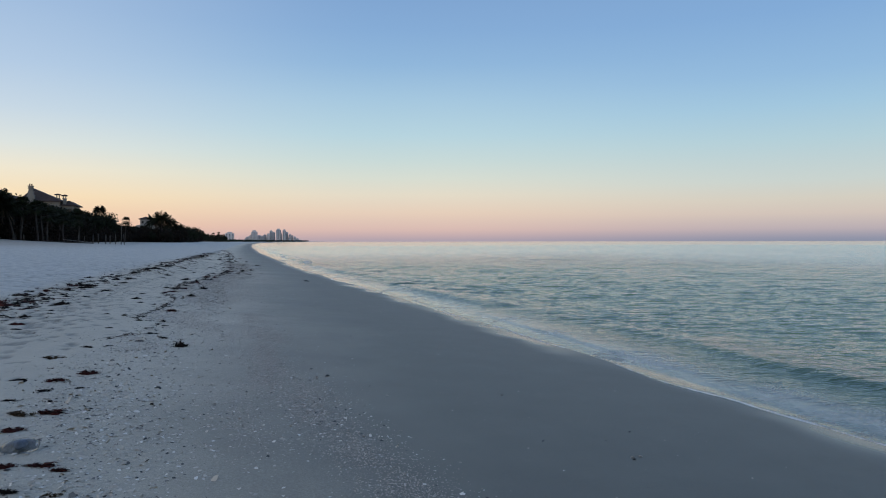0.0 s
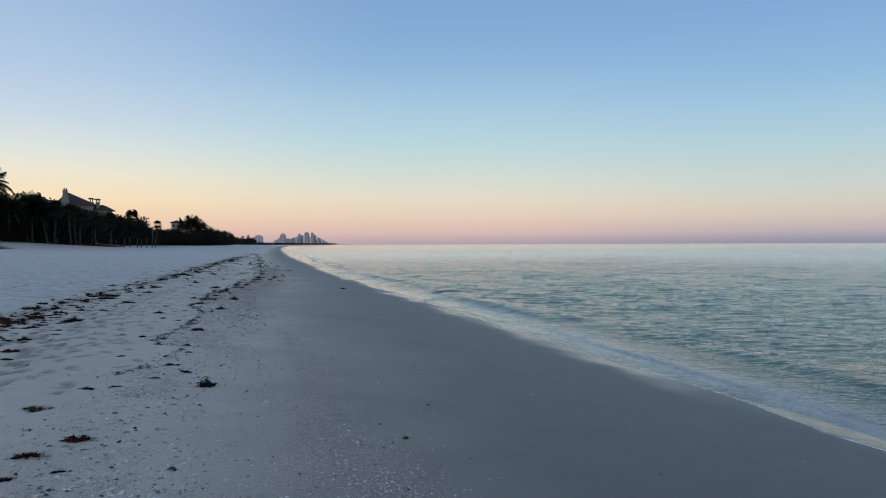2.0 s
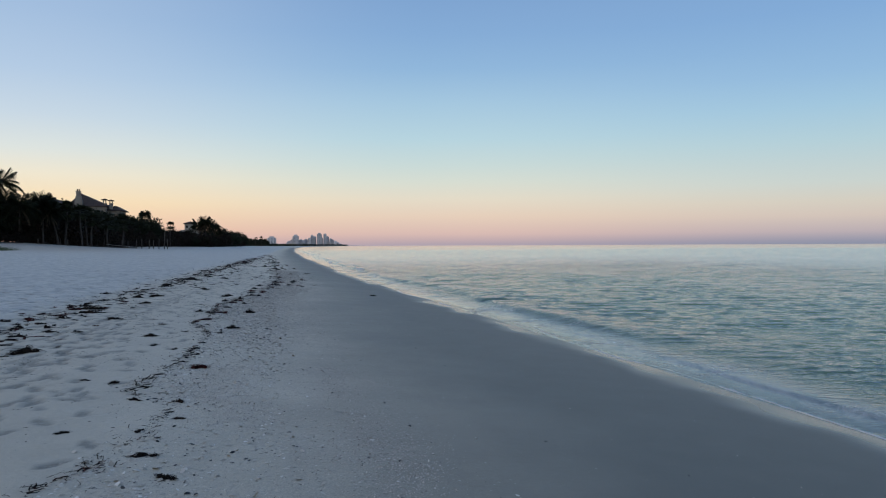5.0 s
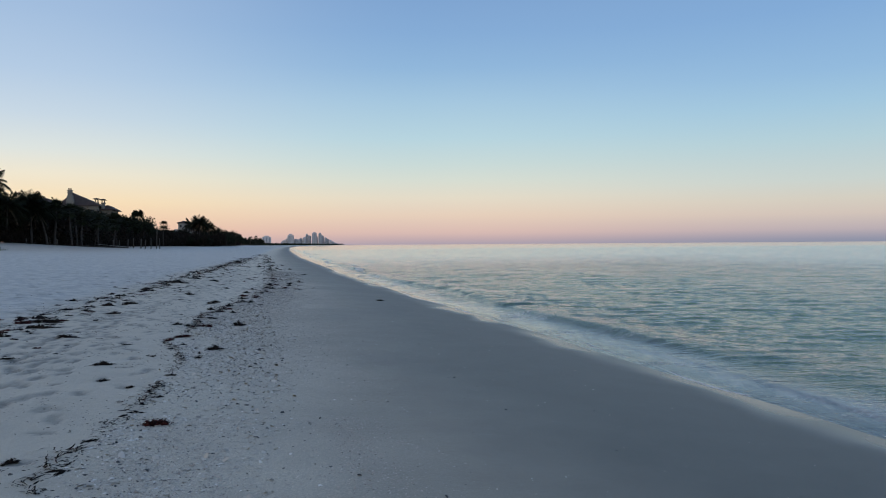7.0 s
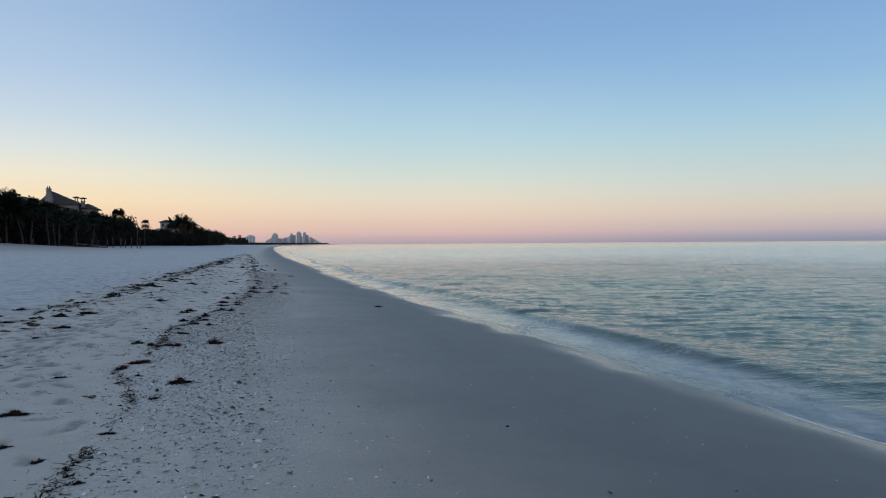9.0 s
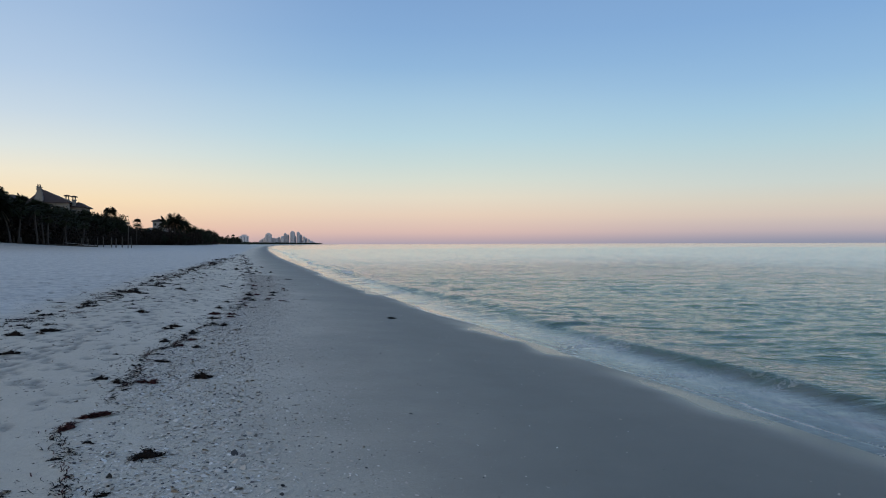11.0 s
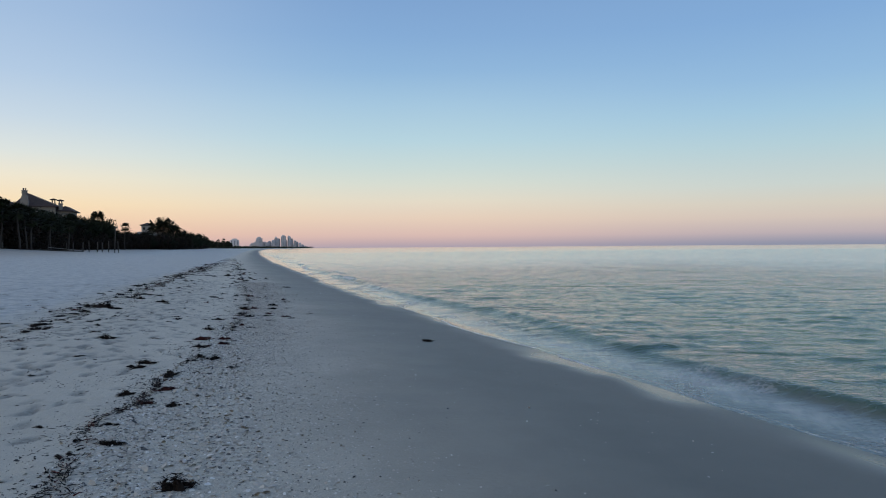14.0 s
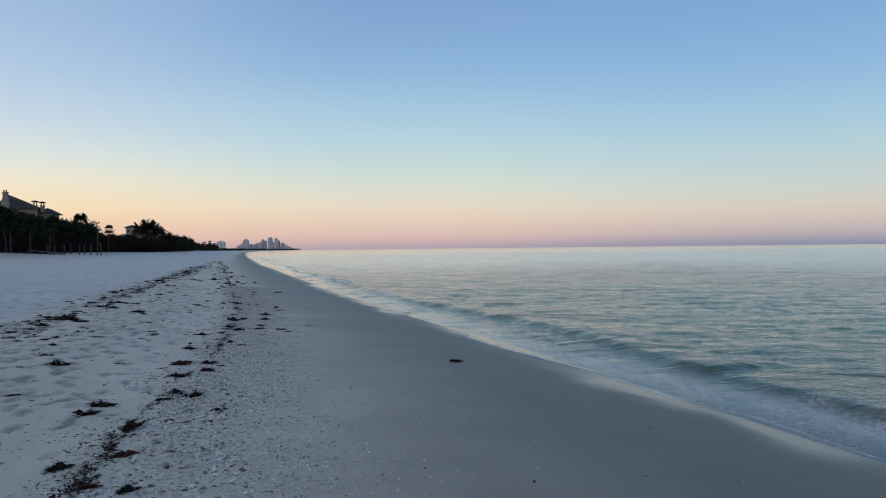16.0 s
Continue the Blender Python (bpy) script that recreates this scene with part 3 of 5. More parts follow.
def foam_edge():
    """The thin lip of foam along the edge of the swash: a low bumpy ribbon that comes and goes."""
    ys = np.arange(1.0, 95.0, 0.045)
    o = 0 * ys
    here = np.clip(0.5 + 0.9 * lattice(ys / 4.3, o, 61) + 0.3 * lattice(ys / 1.1, o, 62), 0, 1)
    wide = (0.006 + 0.022 * here * (1 + 0.5 * lattice(ys / 0.16, o, 63))) * (here > 0.12)
    mid = shore(ys) + swash_edge(ys) + 0.02
    verts, faces = [], []
    for k in range(len(ys)):
        for q, (across, up) in enumerate(((-1.0, 0.0), (-0.55, 0.8), (0.2, 1.0), (1.4, 0.0))):
            x = mid[k] + across * wide[k] + 0.012 * float(lattice(np.array(ys[k] / 0.12), np.array(q * 3.0), 64))
            z = float(sand_base(np.array(x), np.array(ys[k]))) + up * (0.007 + 0.22 * wide[k]) - 0.003
            verts.append((x, ys[k], z if wide[k] > 0 else z - 0.05))
    for k in range(len(ys) - 1):
        if wide[k] > 0 and wide[k + 1] > 0:
            for q in range(3):
                a = 4 * k + q
                faces.append((a, a + 1, a + 5, a + 4))
    ob = mesh_part("foam", verts, faces, FOAM)
    ob.data.polygons.foreach_set("use_smooth", np.ones(len(ob.data.polygons), bool))
    tagged(ob, "thin white line of foam along the swash edge", "foam", kind="stuff")



# ---------------------------------------------------------------- helpers for things
def part(name, bm, mat, parent=None, label="", smooth=False):
    """One mesh object from a bmesh, under a thing or a part."""
    me = bpy.data.meshes.new(name)
    bm.to_mesh(me)
    bm.free()
    me.materials.append(mat)
    if smooth:
        me.polygons.foreach_set("use_smooth", np.ones(len(me.polygons), bool))
    ob = new(name, me)
    if parent is not None:
        ob.parent = parent
    if label:
        tagged(ob, label)
    return ob


def mesh_part(name, verts, faces, mat, parent=None, label=""):
    me = bpy.data.meshes.new(name)
    me.from_pydata(verts, [], faces)
    me.materials.append(mat)
    ob = new(name, me)
    if parent is not None:
        ob.parent = parent
    if label:
        tagged(ob, label)
    return ob


def box(bm, lo, hi, bevel=0.0):
    """A box between two corners, with softened edges."""
    made = bmesh.ops.create_cube(bm, size=1.0)["verts"]
    lo, hi = Vector(lo), Vector(hi)
    for v in made:
        v.co = Vector([lo[k] + (v.co[k] + 0.5) * (hi[k] - lo[k]) for k in range(3)])
    if bevel:
        edges = list({e for v in made for e in v.link_edges})
        bmesh.ops.bevel(bm, geom=edges, offset=bevel, segments=1, affect="EDGES")


def tube(bm, points, radii, sides=8):
    """A tapered tube along points."""
    rings = []
    for k, p in enumerate(points):
        p = Vector(p)
        ahead = (Vector(points[min(k + 1, len(points) - 1)]) - Vector(points[max(k - 1, 0)])).normalized()
        a = ahead.orthogonal().normalized() if abs(ahead.z) < 0.98 else Vector((1, 0, 0))
        b = ahead.cross(a).normalized()
        a = b.cross(ahead)
        rings.append([bm.verts.new(p + radii[k] * (math.cos(6.2832 * s / sides) * a + math.sin(6.2832 * s / sides) * b)) for s in range(sides)])
    for r0, r1 in zip(rings, rings[1:]):
        for s in range(sides):
            bm.faces.new((r0[s], r0[(s + 1) % sides], r1[(s + 1) % sides], r1[s]))
    bm.faces.new(rings[-1])
    bm.faces.new(rings[0][::-1])


def empty(name, label, category, group=""):
    return tagged(new(name), label, category, group)


def put(m_x, m_y, turn=0.0, size=1.0, sink=0.0, tilt=(0.0, 0.0)):
    """A pose on the sand."""
    return Matrix.Translation((m_x, m_y, ground_at(m_x, m_y) - sink)) @ pose(0, 0, 0, tilt[0], tilt[1], turn) @ Matrix.Scale(size, 4)


foam_edge()


# ---------------------------------------------------------------- palms and trees
def frond_faces(verts, faces, r, base, turn, rise, length, droop, leaflet, count):
    """A feather frond: a bowed midrib with hanging leaflets on both sides."""
    out = Vector((math.cos(turn), math.sin(turn), 0))
    side = Vector((-math.sin(turn), math.cos(turn), 0))
    prev = None
    for k in range(count + 1):
        f = k / count
        p = base + out * (length * (f * math.cos(rise) * (1 - 0.18 * f * f))) + Vector((0, 0, length * (f * math.sin(rise) - droop * f * f)))
        if prev is not None:
            n = len(verts)
            w = 0.045 * (1.1 - f)
            verts += [prev - side * w, prev + side * w, p + side * w, p - side * w]
            faces.append((n, n + 1, n + 2, n + 3))
            if f > 0.12:
                ll = leaflet * (math.sin(math.pi * min(1, 0.16 + 0.84 * f)) ** 0.6 + 0.12) * r.uniform(0.85, 1.15)
                for sgn in (-1, 1):
                    tip = p + side * sgn * ll * r.uniform(0.65, 0.9) + out * ll * 0.45 - Vector((0, 0, ll * r.uniform(0.25, 0.75)))
                    n = len(verts)
                    wide = out * 0.055
                    verts += [p - wide, p + wide, tip]
                    faces.append((n, n + 1, n + 2))
                    mid = (prev + p) / 2
                    tip = mid + side * sgn * ll * r.uniform(0.65, 0.9) + out * ll * 0.4 - Vector((0, 0, ll * r.uniform(0.2, 0.7)))
                    n = len(verts)
                    verts += [mid - wide, mid + wide, tip]
                    faces.append((n, n + 1, n + 2))
        prev = p


def coconut_palm(seed, tall, lean, fronds=24, length=3.4):
    r = random.Random(seed)
    thing = empty("coconut_palm", "coconut palm with drooping feather fronds, dark against the dawn", "palm", "trees behind the beach")
    way = r.uniform(0, 6.28)
    bm = bmesh.new()
    pts, rad = [], []
    for k in range(13):
        f = k / 12
        off = lean * f ** 1.7
        pts.append((off * math.cos(way), off * math.sin(way), -0.3 + (tall + 0.3) * f))
        rad.append((0.19 - 0.09 * f + 0.16 * max(0, 0.12 - f) * 4) * (1.04 if k % 2 else 0.97))
    tube(bm, pts, rad, 8)
    part("trunk", bm, BARK, thing, "ringed grey-brown trunk", True)
    top = Vector(pts[-1])
    verts, faces = [], []
    for k in range(fronds):
        f = k / fronds
        frond_faces(verts, faces, r, top, k * 2.399 + r.uniform(-0.2, 0.2), 1.25 - 1.55 * f + r.uniform(-0.12, 0.12), length * r.uniform(0.85, 1.08), 0.28 + 0.42 * f, 1.15, 25)
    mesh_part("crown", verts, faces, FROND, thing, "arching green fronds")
    verts, faces = [], []
    for k in range(5):
        frond_faces(verts, faces, r, top - Vector((0, 0, 0.2)), r.uniform(0, 6.28), -0.9 + r.uniform(-0.2, 0.2), length * 0.75, 0.35, 0.55, 9)
    mesh_part("dead_frond", verts, faces, DRY_FROND, thing, "hanging dry brown fronds")
    return thing


def fan_palm(seed, tall, radius=1.6):
    r = random.Random(seed)
    thing = empty("cabbage_palm", "cabbage palm with a straight trunk and round head", "palm", "trees behind the beach")
    bm = bmesh.new()
    pts = [(0.15 * math.sin(k * 0.5 + seed), 0.12 * math.cos(k * 0.4), -0.3 + (tall + 0.3) * k / 9) for k in range(10)]
    tube(bm, pts, [0.16 - 0.003 * k + 0.012 * (k % 2) for k in range(10)], 8)
    part("trunk", bm, BARK, thing, "rough pale trunk", True)
    top = Vector(pts[-1])
    verts, faces = [], []
    for k in range(34):
        f = k / 34
        turn, rise = k * 2.399, 1.35 - 2.2 * f + r.uniform(-0.15, 0.15)
        out = Vector((math.cos(turn) * math.cos(rise), math.sin(turn) * math.cos(rise), math.sin(rise)))
        hub = top + out * radius * r.uniform(0.42, 0.6)
        side = out.cross(Vector((0, 0, 1)))
        side = side.normalized() if side.length > 0.05 else Vector((1, 0, 0))
        n = len(verts)
        verts += [top - side * 0.025, top + side * 0.025, hub]
        faces.append((n, n + 1, n + 2))
        lift = side.cross(out)
        for b in range(-5, 6):
            a = b * 0.26
            tip = hub + (out * math.cos(a) + side * math.sin(a)) * radius * r.uniform(0.5, 0.68) - Vector((0, 0, radius * 0.16 * r.uniform(0.3, 1.6))) + lift * 0.05
            wing = (side * math.cos(a) - out * math.sin(a)) * 0.085 * radius / 1.6
            mid = hub.lerp(tip, 0.45)
            n = len(verts)
            verts += [hub, mid + wing, tip, mid - wing]
            faces.append((n, n + 1, n + 2, n + 3))
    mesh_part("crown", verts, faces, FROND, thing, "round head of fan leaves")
    return thing


def leaf_tree(seed, tall, wide, leaves=1500, shrub=False):
    r = random.Random(seed)
    name = "sea_grape" if shrub else "shade_tree"
    thing = empty(name, "dense dark sea grape thicket behind the beach" if shrub else "broad dark shade tree with an uneven crown", "shrub" if shrub else "tree", "trees behind the beach")
    bm = bmesh.new()
    hubs = []
    trunk_top = tall * (0.12 if shrub else 0.4)
    tube(bm, [(0, 0, -0.3), (0.1, 0.05, trunk_top * 0.5), (0.05, 0.1, trunk_top)], [0.05 * tall ** 0.8, 0.04 * tall ** 0.8, 0.032 * tall ** 0.8], 7)
    for k in range(11):
        turn, f = k * 2.399 + r.uniform(-0.3, 0.3), (k + 0.5) / 11
        reach = wide * 0.5 * (math.sin(math.pi * (0.15 + 0.75 * f)) ** 0.7) * r.uniform(0.7, 1.05)
        end = Vector((math.cos(turn) * reach, math.sin(turn) * reach, trunk_top * 0.6 + (tall - trunk_top * 0.6) * (0.12 + 0.78 * f) * r.uniform(0.9, 1.08)))
        start = Vector((0.05, 0.1, trunk_top * (0.6 + 0.4 * f)))
        mid = start.lerp(end, 0.5) + Vector((0, 0, 0.08 * tall))
        tube(bm, [start, mid, end], [0.02 * tall ** 0.8, 0.012 * tall ** 0.8, 0.006 * tall ** 0.8], 5)
        hubs.append((end, r.uniform(0.16, 0.27) * min(wide, tall * 1.2)))
    hubs.append((Vector((0, 0, tall * 0.6)), 0.28 * wide))
    part("trunk", bm, BARK, thing, "short grey trunk and limbs", True)
    verts, faces = [], []
    for k in range(leaves):
        hub, rad = hubs[k % len(hubs)]
        d = Vector((r.gauss(0, 1), r.gauss(0, 1), r.gauss(0, 0.8))).normalized()
        p = hub + d * rad * r.uniform(0.45, 1.08)
        if p.z < 0.1:
            p.z = r.uniform(0.05, 0.5)
        a = Vector((r.gauss(0, 1), r.gauss(0, 1), r.gauss(0, 1))).normalized()
        b = a.cross(d)
        b = b.normalized() if b.length > 0.01 else Vector((0, 0, 1))
        s = r.uniform(0.16, 0.36) * (tall / 6) ** 0.5
        n = len(verts)
        verts += [p - a * s, p + b * s * 0.6, p + a * s, p - b * s * 0.6]
        faces.append((n, n + 1, n + 2, n + 3))
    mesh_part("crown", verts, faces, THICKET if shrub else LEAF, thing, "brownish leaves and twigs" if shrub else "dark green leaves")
    return thing


coconuts = [coconut_palm(k, tall, lean, 30, length) for k, (tall, lean, length) in enumerate(((8.4, 0.8, 4.3), (7.0, 0.4, 4.0), (5.8, 1.5, 3.8), (9.8, 1.3, 4.4), (10.8, 0.6, 2.9)))]
fans = [fan_palm(20 + k, tall, radius) for k, (tall, radius) in enumerate(((6.2, 1.7), (5.0, 1.5), (7.4, 1.8)))]
shades = [leaf_tree(40 + k, tall, wide, 1700) for k, (tall, wide) in enumerate(((8.0, 7.5), (6.5, 8.0), (9.0, 8.5)))]
shrubs = [leaf_tree(60 + k, tall, wide, 1300, True) for k, (tall, wide) in enumerate(((3.6, 5.5), (4.6, 6.5), (2.6, 4.6)))]
free_kinds = {}


def plant(kinds, index, x, y, turn=0.0, size=1.0):
    """Sets a tree; the first of each kind is used itself, the next are copies. None grow where the mansion stands."""
    if -84 < x < -31 and 274 < y < 295:
        return None
    first = kinds[index % len(kinds)]
    m = Matrix.Translation((x, y, ground_at(x, y))) @ pose(0, 0, 0, 0, 0, turn)
    if first.name not in free_kinds:
        free_kinds[first.name] = True
        first.matrix_basis = m @ Matrix.Scale(size, 4)
        return first
    ob = copy_thing(first, m)
    ob.scale = (size, size, size)
    return ob


# Palms that stand out along the front of the trees: kind, which, x, y, turn, size
plant(coconuts, 3, -43.2, 138, 140, 1.03)
plant(coconuts, 3, -44.2, 143.5, 260, 1.06)
plant(shades, 2, -43.5, 149, 50, 0.8)
plant(shrubs, 1, -34.5, 270.5, 40, 1.3)
plant(shades, 0, -36.5, 268, 120, 0.85)
plant(shrubs, 0, -31.0, 271.5, 140, 1.3)
plant(coconuts, 3, -42.2, 132, 30, 1.12)
plant(coconuts, 0, -41.2, 142, 200, 0.88)
plant(coconuts, 1, -35.3, 140, 80, 1.0)
plant(coconuts, 2, -38.2, 137, 310, 1.05)
plant(coconuts, 1, -44.5, 139, 10, 0.9)
plant(coconuts, 2, -33.2, 141, 190, 1.0)
plant(coconuts, 0, -47, 136, 100, 1.15)
plant(fans, 0, -30.3, 144.5, 0, 1.0)
plant(fans, 1, -29.2, 147.8, 60, 1.0)
plant(fans, 0, -32.4, 143, 140, 0.95)
plant(fans, 2, -34.0, 150, 30, 0.95)
plant(fans, 1, -36.8, 147, 220, 1.1)
plant(fans, 0, -31.0, 152, 300, 1.0)
plant(fans, 1, -27.8, 155, 20, 0.95)
plant(fans, 1, -26.3, 163, 100, 0.9)
plant(coconuts, 4, -36.9, 270, 0, 1.04)
plant(coconuts, 2, -35.4, 279, 120, 1.1)
plant(fans, 2, -26.6, 253, 0, 0.95)
plant(coconuts, 1, -18.9, 311, 70, 1.42)
plant(coconuts, 0, -17.3, 315, 160, 1.1)
plant(coconuts, 2, -20.7, 318, 250, 1.5)
plant(coconuts, 1, -15.9, 318, 20, 1.15)
plant(coconuts, 2, -14.5, 322, 20, 1.05)
plant(fans, 0, -33, 205, 0, 1.1)
plant(fans, 2, -35, 214, 0, 1.0)
plant(coconuts, 2, -37, 222, 40, 1.15)
plant(coconuts, 1, -34, 236, 90, 1.05)
plant(shades, 2, -42.5, 262, 0, 1.12)
plant(shades, 0, -40.0, 254, 90, 1.05)
plant(shades, 1, -44.5, 255, 180, 1.15)
plant(shades, 0, -12.5, 338, 0, 0.95)
plant(shades, 1, -9.5, 352, 80, 0.95)
plant(shades, 2, -8.0, 366, 10, 0.85)
plant(shades, 0, -6.0, 384, 200, 0.85)
plant(shades, 1, -16.5, 304, 30, 0.62)
plant(shrubs, 1, -20.5, 305, 0, 1.2)
plant(shrubs, 0, -14.5, 309, 70, 1.3)
plant(shrubs, 1, -12.0, 314, 140, 1.25)
plant(shrubs, 2, -17.5, 303, 30, 1.5)
plant(shades, 1, -23.5, 300, 30, 0.6)
plant(fans, 1, 3, 640, 0, 1.3)
plant(fans, 0, 9, 760, 40, 1.35)

trng = random.Random(5)


def front_line(y):
    """The seaward edge of the woods."""
    return float(np.interp(y, [120, 140, 160, 200, 250, 330, 420, 600, 900], [-41, -34.5, -31.5, -31.5, -29.0, -17.5, -11, -3, 22]))


# understorey: thickets in front, taller trees behind
y = 124.0
while y < 560:
    step = 2.0 if y < 175 else 3.0 if y < 345 else 6.0
    y += step * trng.uniform(0.7, 1.3)
    edge = front_line(y)
    near = 0.95 if y < 175 else 1.08 if y < 270 else 0.75 if y < 345 else 1.1
    plant(shrubs, trng.randrange(3), edge - trng.uniform(2.0, 4.0), y, trng.uniform(0, 360), trng.uniform(0.5, 1.1) * (0.7 if y < 170 else 0.95))
    plant(shades, trng.randrange(3), edge - trng.uniform(5, 10), y, trng.uniform(0, 360), trng.uniform(0.72, 1.0) * near)
    if y < 345 and trng.random() < 0.6:
        plant(shades, trng.randrange(3), edge - trng.uniform(10, 17), y, trng.uniform(0, 360), trng.uniform(0.85, 1.08) * near)
    plant(shrubs, trng.randrange(3), edge - trng.uniform(4, 8), y, trng.uniform(0, 360), trng.uniform(1.1, 1.5))
    if y < 232 and trng.random() < 0.36:
        plant(fans, trng.randrange(3), edge - trng.uniform(0.5, 5), y, trng.uniform(0, 360), trng.uniform(0.7, 1.12))
    if y < 150 and trng.random() < 0.25:
        plant(coconuts, trng.randrange(4), edge - trng.uniform(2, 9), y, trng.uniform(0, 360), trng.uniform(0.85, 1.15) * min(near, 1.1))
for y in range(560, 1000, 13):
    plant(shades, y, front_line(y) - trng.uniform(3, 10), y + trng.uniform(-4, 4), trng.uniform(0, 360), trng.uniform(0.6, 0.95))


def far_woods():
    """The low dark line of woods along the coast towards the towers."""
    r = random.Random(9)
    verts, faces = [], []
    for k in range(5200):
        y = 950 + 2950 * r.random() ** 1.1
        x = float(shore(y)) - 34 - r.uniform(0, 60) + min(20, (y - 950) / 60)
        top = 3.6 + (y - 950) / 800 + 1.6 * float(lattice(np.array(y / 45.0), np.array(0.3), 71)) + 0.8 * float(lattice(np.array(y / 14.0), np.array(0.6), 72))
        z = 0.3 + top * r.random() ** 0.6
        s = r.uniform(0.8, 1.6)
        a = Vector((r.gauss(0, 1), r.gauss(0, 1), r.gauss(0, 1))).normalized() * s
        b = a.orthogonal().normalized() * s * r.uniform(0.6, 1)
        p = Vector((x, y, z))
        n = len(verts)
        verts += [p - a, p + b, p + a, p - b]
        faces.append((n, n + 1, n + 2, n + 3))
    ob = mesh_part("far_woods", verts, faces, LEAF)
    tagged(ob, "low dark coastal woods far down the shore", "woods", kind="stuff")


far_woods()


def dune_grass():
    r = random.Random(12)
    verts, faces = [], []
    for k in range(2600):
        x, y = min(-25.0, -27.6 + r.gauss(0, 1.3)), 88 + r.gauss(0, 2.2)
        z = ground_at(x, y)
        turn, h = r.uniform(0, 6.28), r.uniform(0.18, 0.5)
        lean = Vector((math.cos(turn), math.sin(turn), 0)) * h * r.uniform(0.2, 0.7)
        side = Vector((-math.sin(turn), math.cos(turn), 0)) * 0.012
        p = Vector((x, y, z - 0.02))
        n = len(verts)
        verts += [p - side, p + side, p + lean * 0.4 + side * 0.8 + Vector((0, 0, h * 0.6)), p + lean + Vector((0, 0, h)), p + lean * 0.4 - side * 0.8 + Vector((0, 0, h * 0.6))]
        faces += [(n, n + 1, n + 2, n + 4), (n + 4, n + 2, n + 3)]
    ob = mesh_part("dune_grass", verts, faces, GRASS)
    tagged(ob, "patch of low green dune grass on the sand mound", "grass", kind="stuff")


dune_grass()


# ---------------------------------------------------------------- houses
def hip_roof(bm, lo, hi, z, rise, ridge=None, thick=0.25):
    """A hipped roof over the rectangle lo..hi, with a thick eave; the ridge runs along the longer side."""
    (x0, y0), (x1, y1) = lo, hi
    inset = min(x1 - x0, y1 - y0) / 2 * 0.98
    if x1 - x0 >= y1 - y0:
        r0, r1 = (x0 + inset, (y0 + y1) / 2, z + rise), (x1 - inset, (y0 + y1) / 2, z + rise)
    else:
        mid = (x0 + x1) / 2 if ridge is None else ridge
        r0, r1 = (mid, y0 + inset, z + rise), (mid, y1 - inset, z + rise)
    base = [bm.verts.new((x, y, z - thick)) for x, y in ((x0, y0), (x1, y0), (x1, y1), (x0, y1))]
    eave = [bm.verts.new((x, y, z)) for x, y in ((x0, y0), (x1, y0), (x1, y1), (x0, y1))]
    a, b = bm.verts.new(r0), bm.verts.new(r1)
    for k in range(4):
        bm.faces.new((base[k], base[(k + 1) % 4], eave[(k + 1) % 4], eave[k]))
    bm.faces.new(base[::-1])
    if x1 - x0 >= y1 - y0:
        bm.faces.new((eave[0], eave[1], b, a)), bm.faces.new((eave[1], eave[2], b)), bm.faces.new((eave[2], eave[3], a, b)), bm.faces.new((eave[3], eave[0], a))
    else:
        bm.faces.new((eave[0], eave[1], a)), bm.faces.new((eave[1], eave[2], b, a)), bm.faces.new((eave[2], eave[3], b)), bm.faces.new((eave[3], eave[0], a, b))


def window(parent, x, y, z, wide, tall, face="south", arched=False):
    """A framed dark window set into a wall that faces the camera's side (south) or the sea (west of the house is inland)."""
    bm = bmesh.new()
    if face == "south":
        for lo, hi in (((x - wide / 2 - 0.12, y - 0.08, z - 0.12), (x - wide / 2, y + 0.02, z + tall + 0.12)), ((x + wide / 2, y - 0.08, z - 0.12), (x + wide / 2 + 0.12, y + 0.02, z + tall + 0.12)),
                       ((x - wide / 2, y - 0.08, z + tall), (x + wide / 2, y + 0.02, z + tall + 0.12)), ((x - wide / 2, y - 0.12, z - 0.12), (x + wide / 2, y + 0.02, z)), ((x - 0.03, y - 0.06, z), (x + 0.03, y + 0.01, z + tall))):
            box(bm, lo, hi)
    else:
        for lo, hi in (((x - 0.02, y - wide / 2 - 0.12, z - 0.12), (x + 0.08, y - wide / 2, z + tall + 0.12)), ((x - 0.02, y + wide / 2, z - 0.12), (x + 0.08, y + wide / 2 + 0.12, z + tall + 0.12)),
                       ((x - 0.02, y - wide / 2, z + tall), (x + 0.08, y + wide / 2, z + tall + 0.12)), ((x - 0.02, y - wide / 2, z - 0.12), (x + 0.12, y + wide / 2, z)), ((x - 0.01, y - 0.03, z), (x + 0.06, y + 0.03, z + tall))):
            box(bm, lo, hi)
    w = part("window", bm, STUCCO, parent)
    bm = bmesh.new()
    if face == "south":
        box(bm, (x - wide / 2, y - 0.03, z), (x + wide / 2, y + 0.01, z + tall))
    else:
        box(bm, (x - 0.01, y - wide / 2, z), (x + 0.03, y + wide / 2, z + tall))
    part("pane", bm, GLASS_DARK, w)


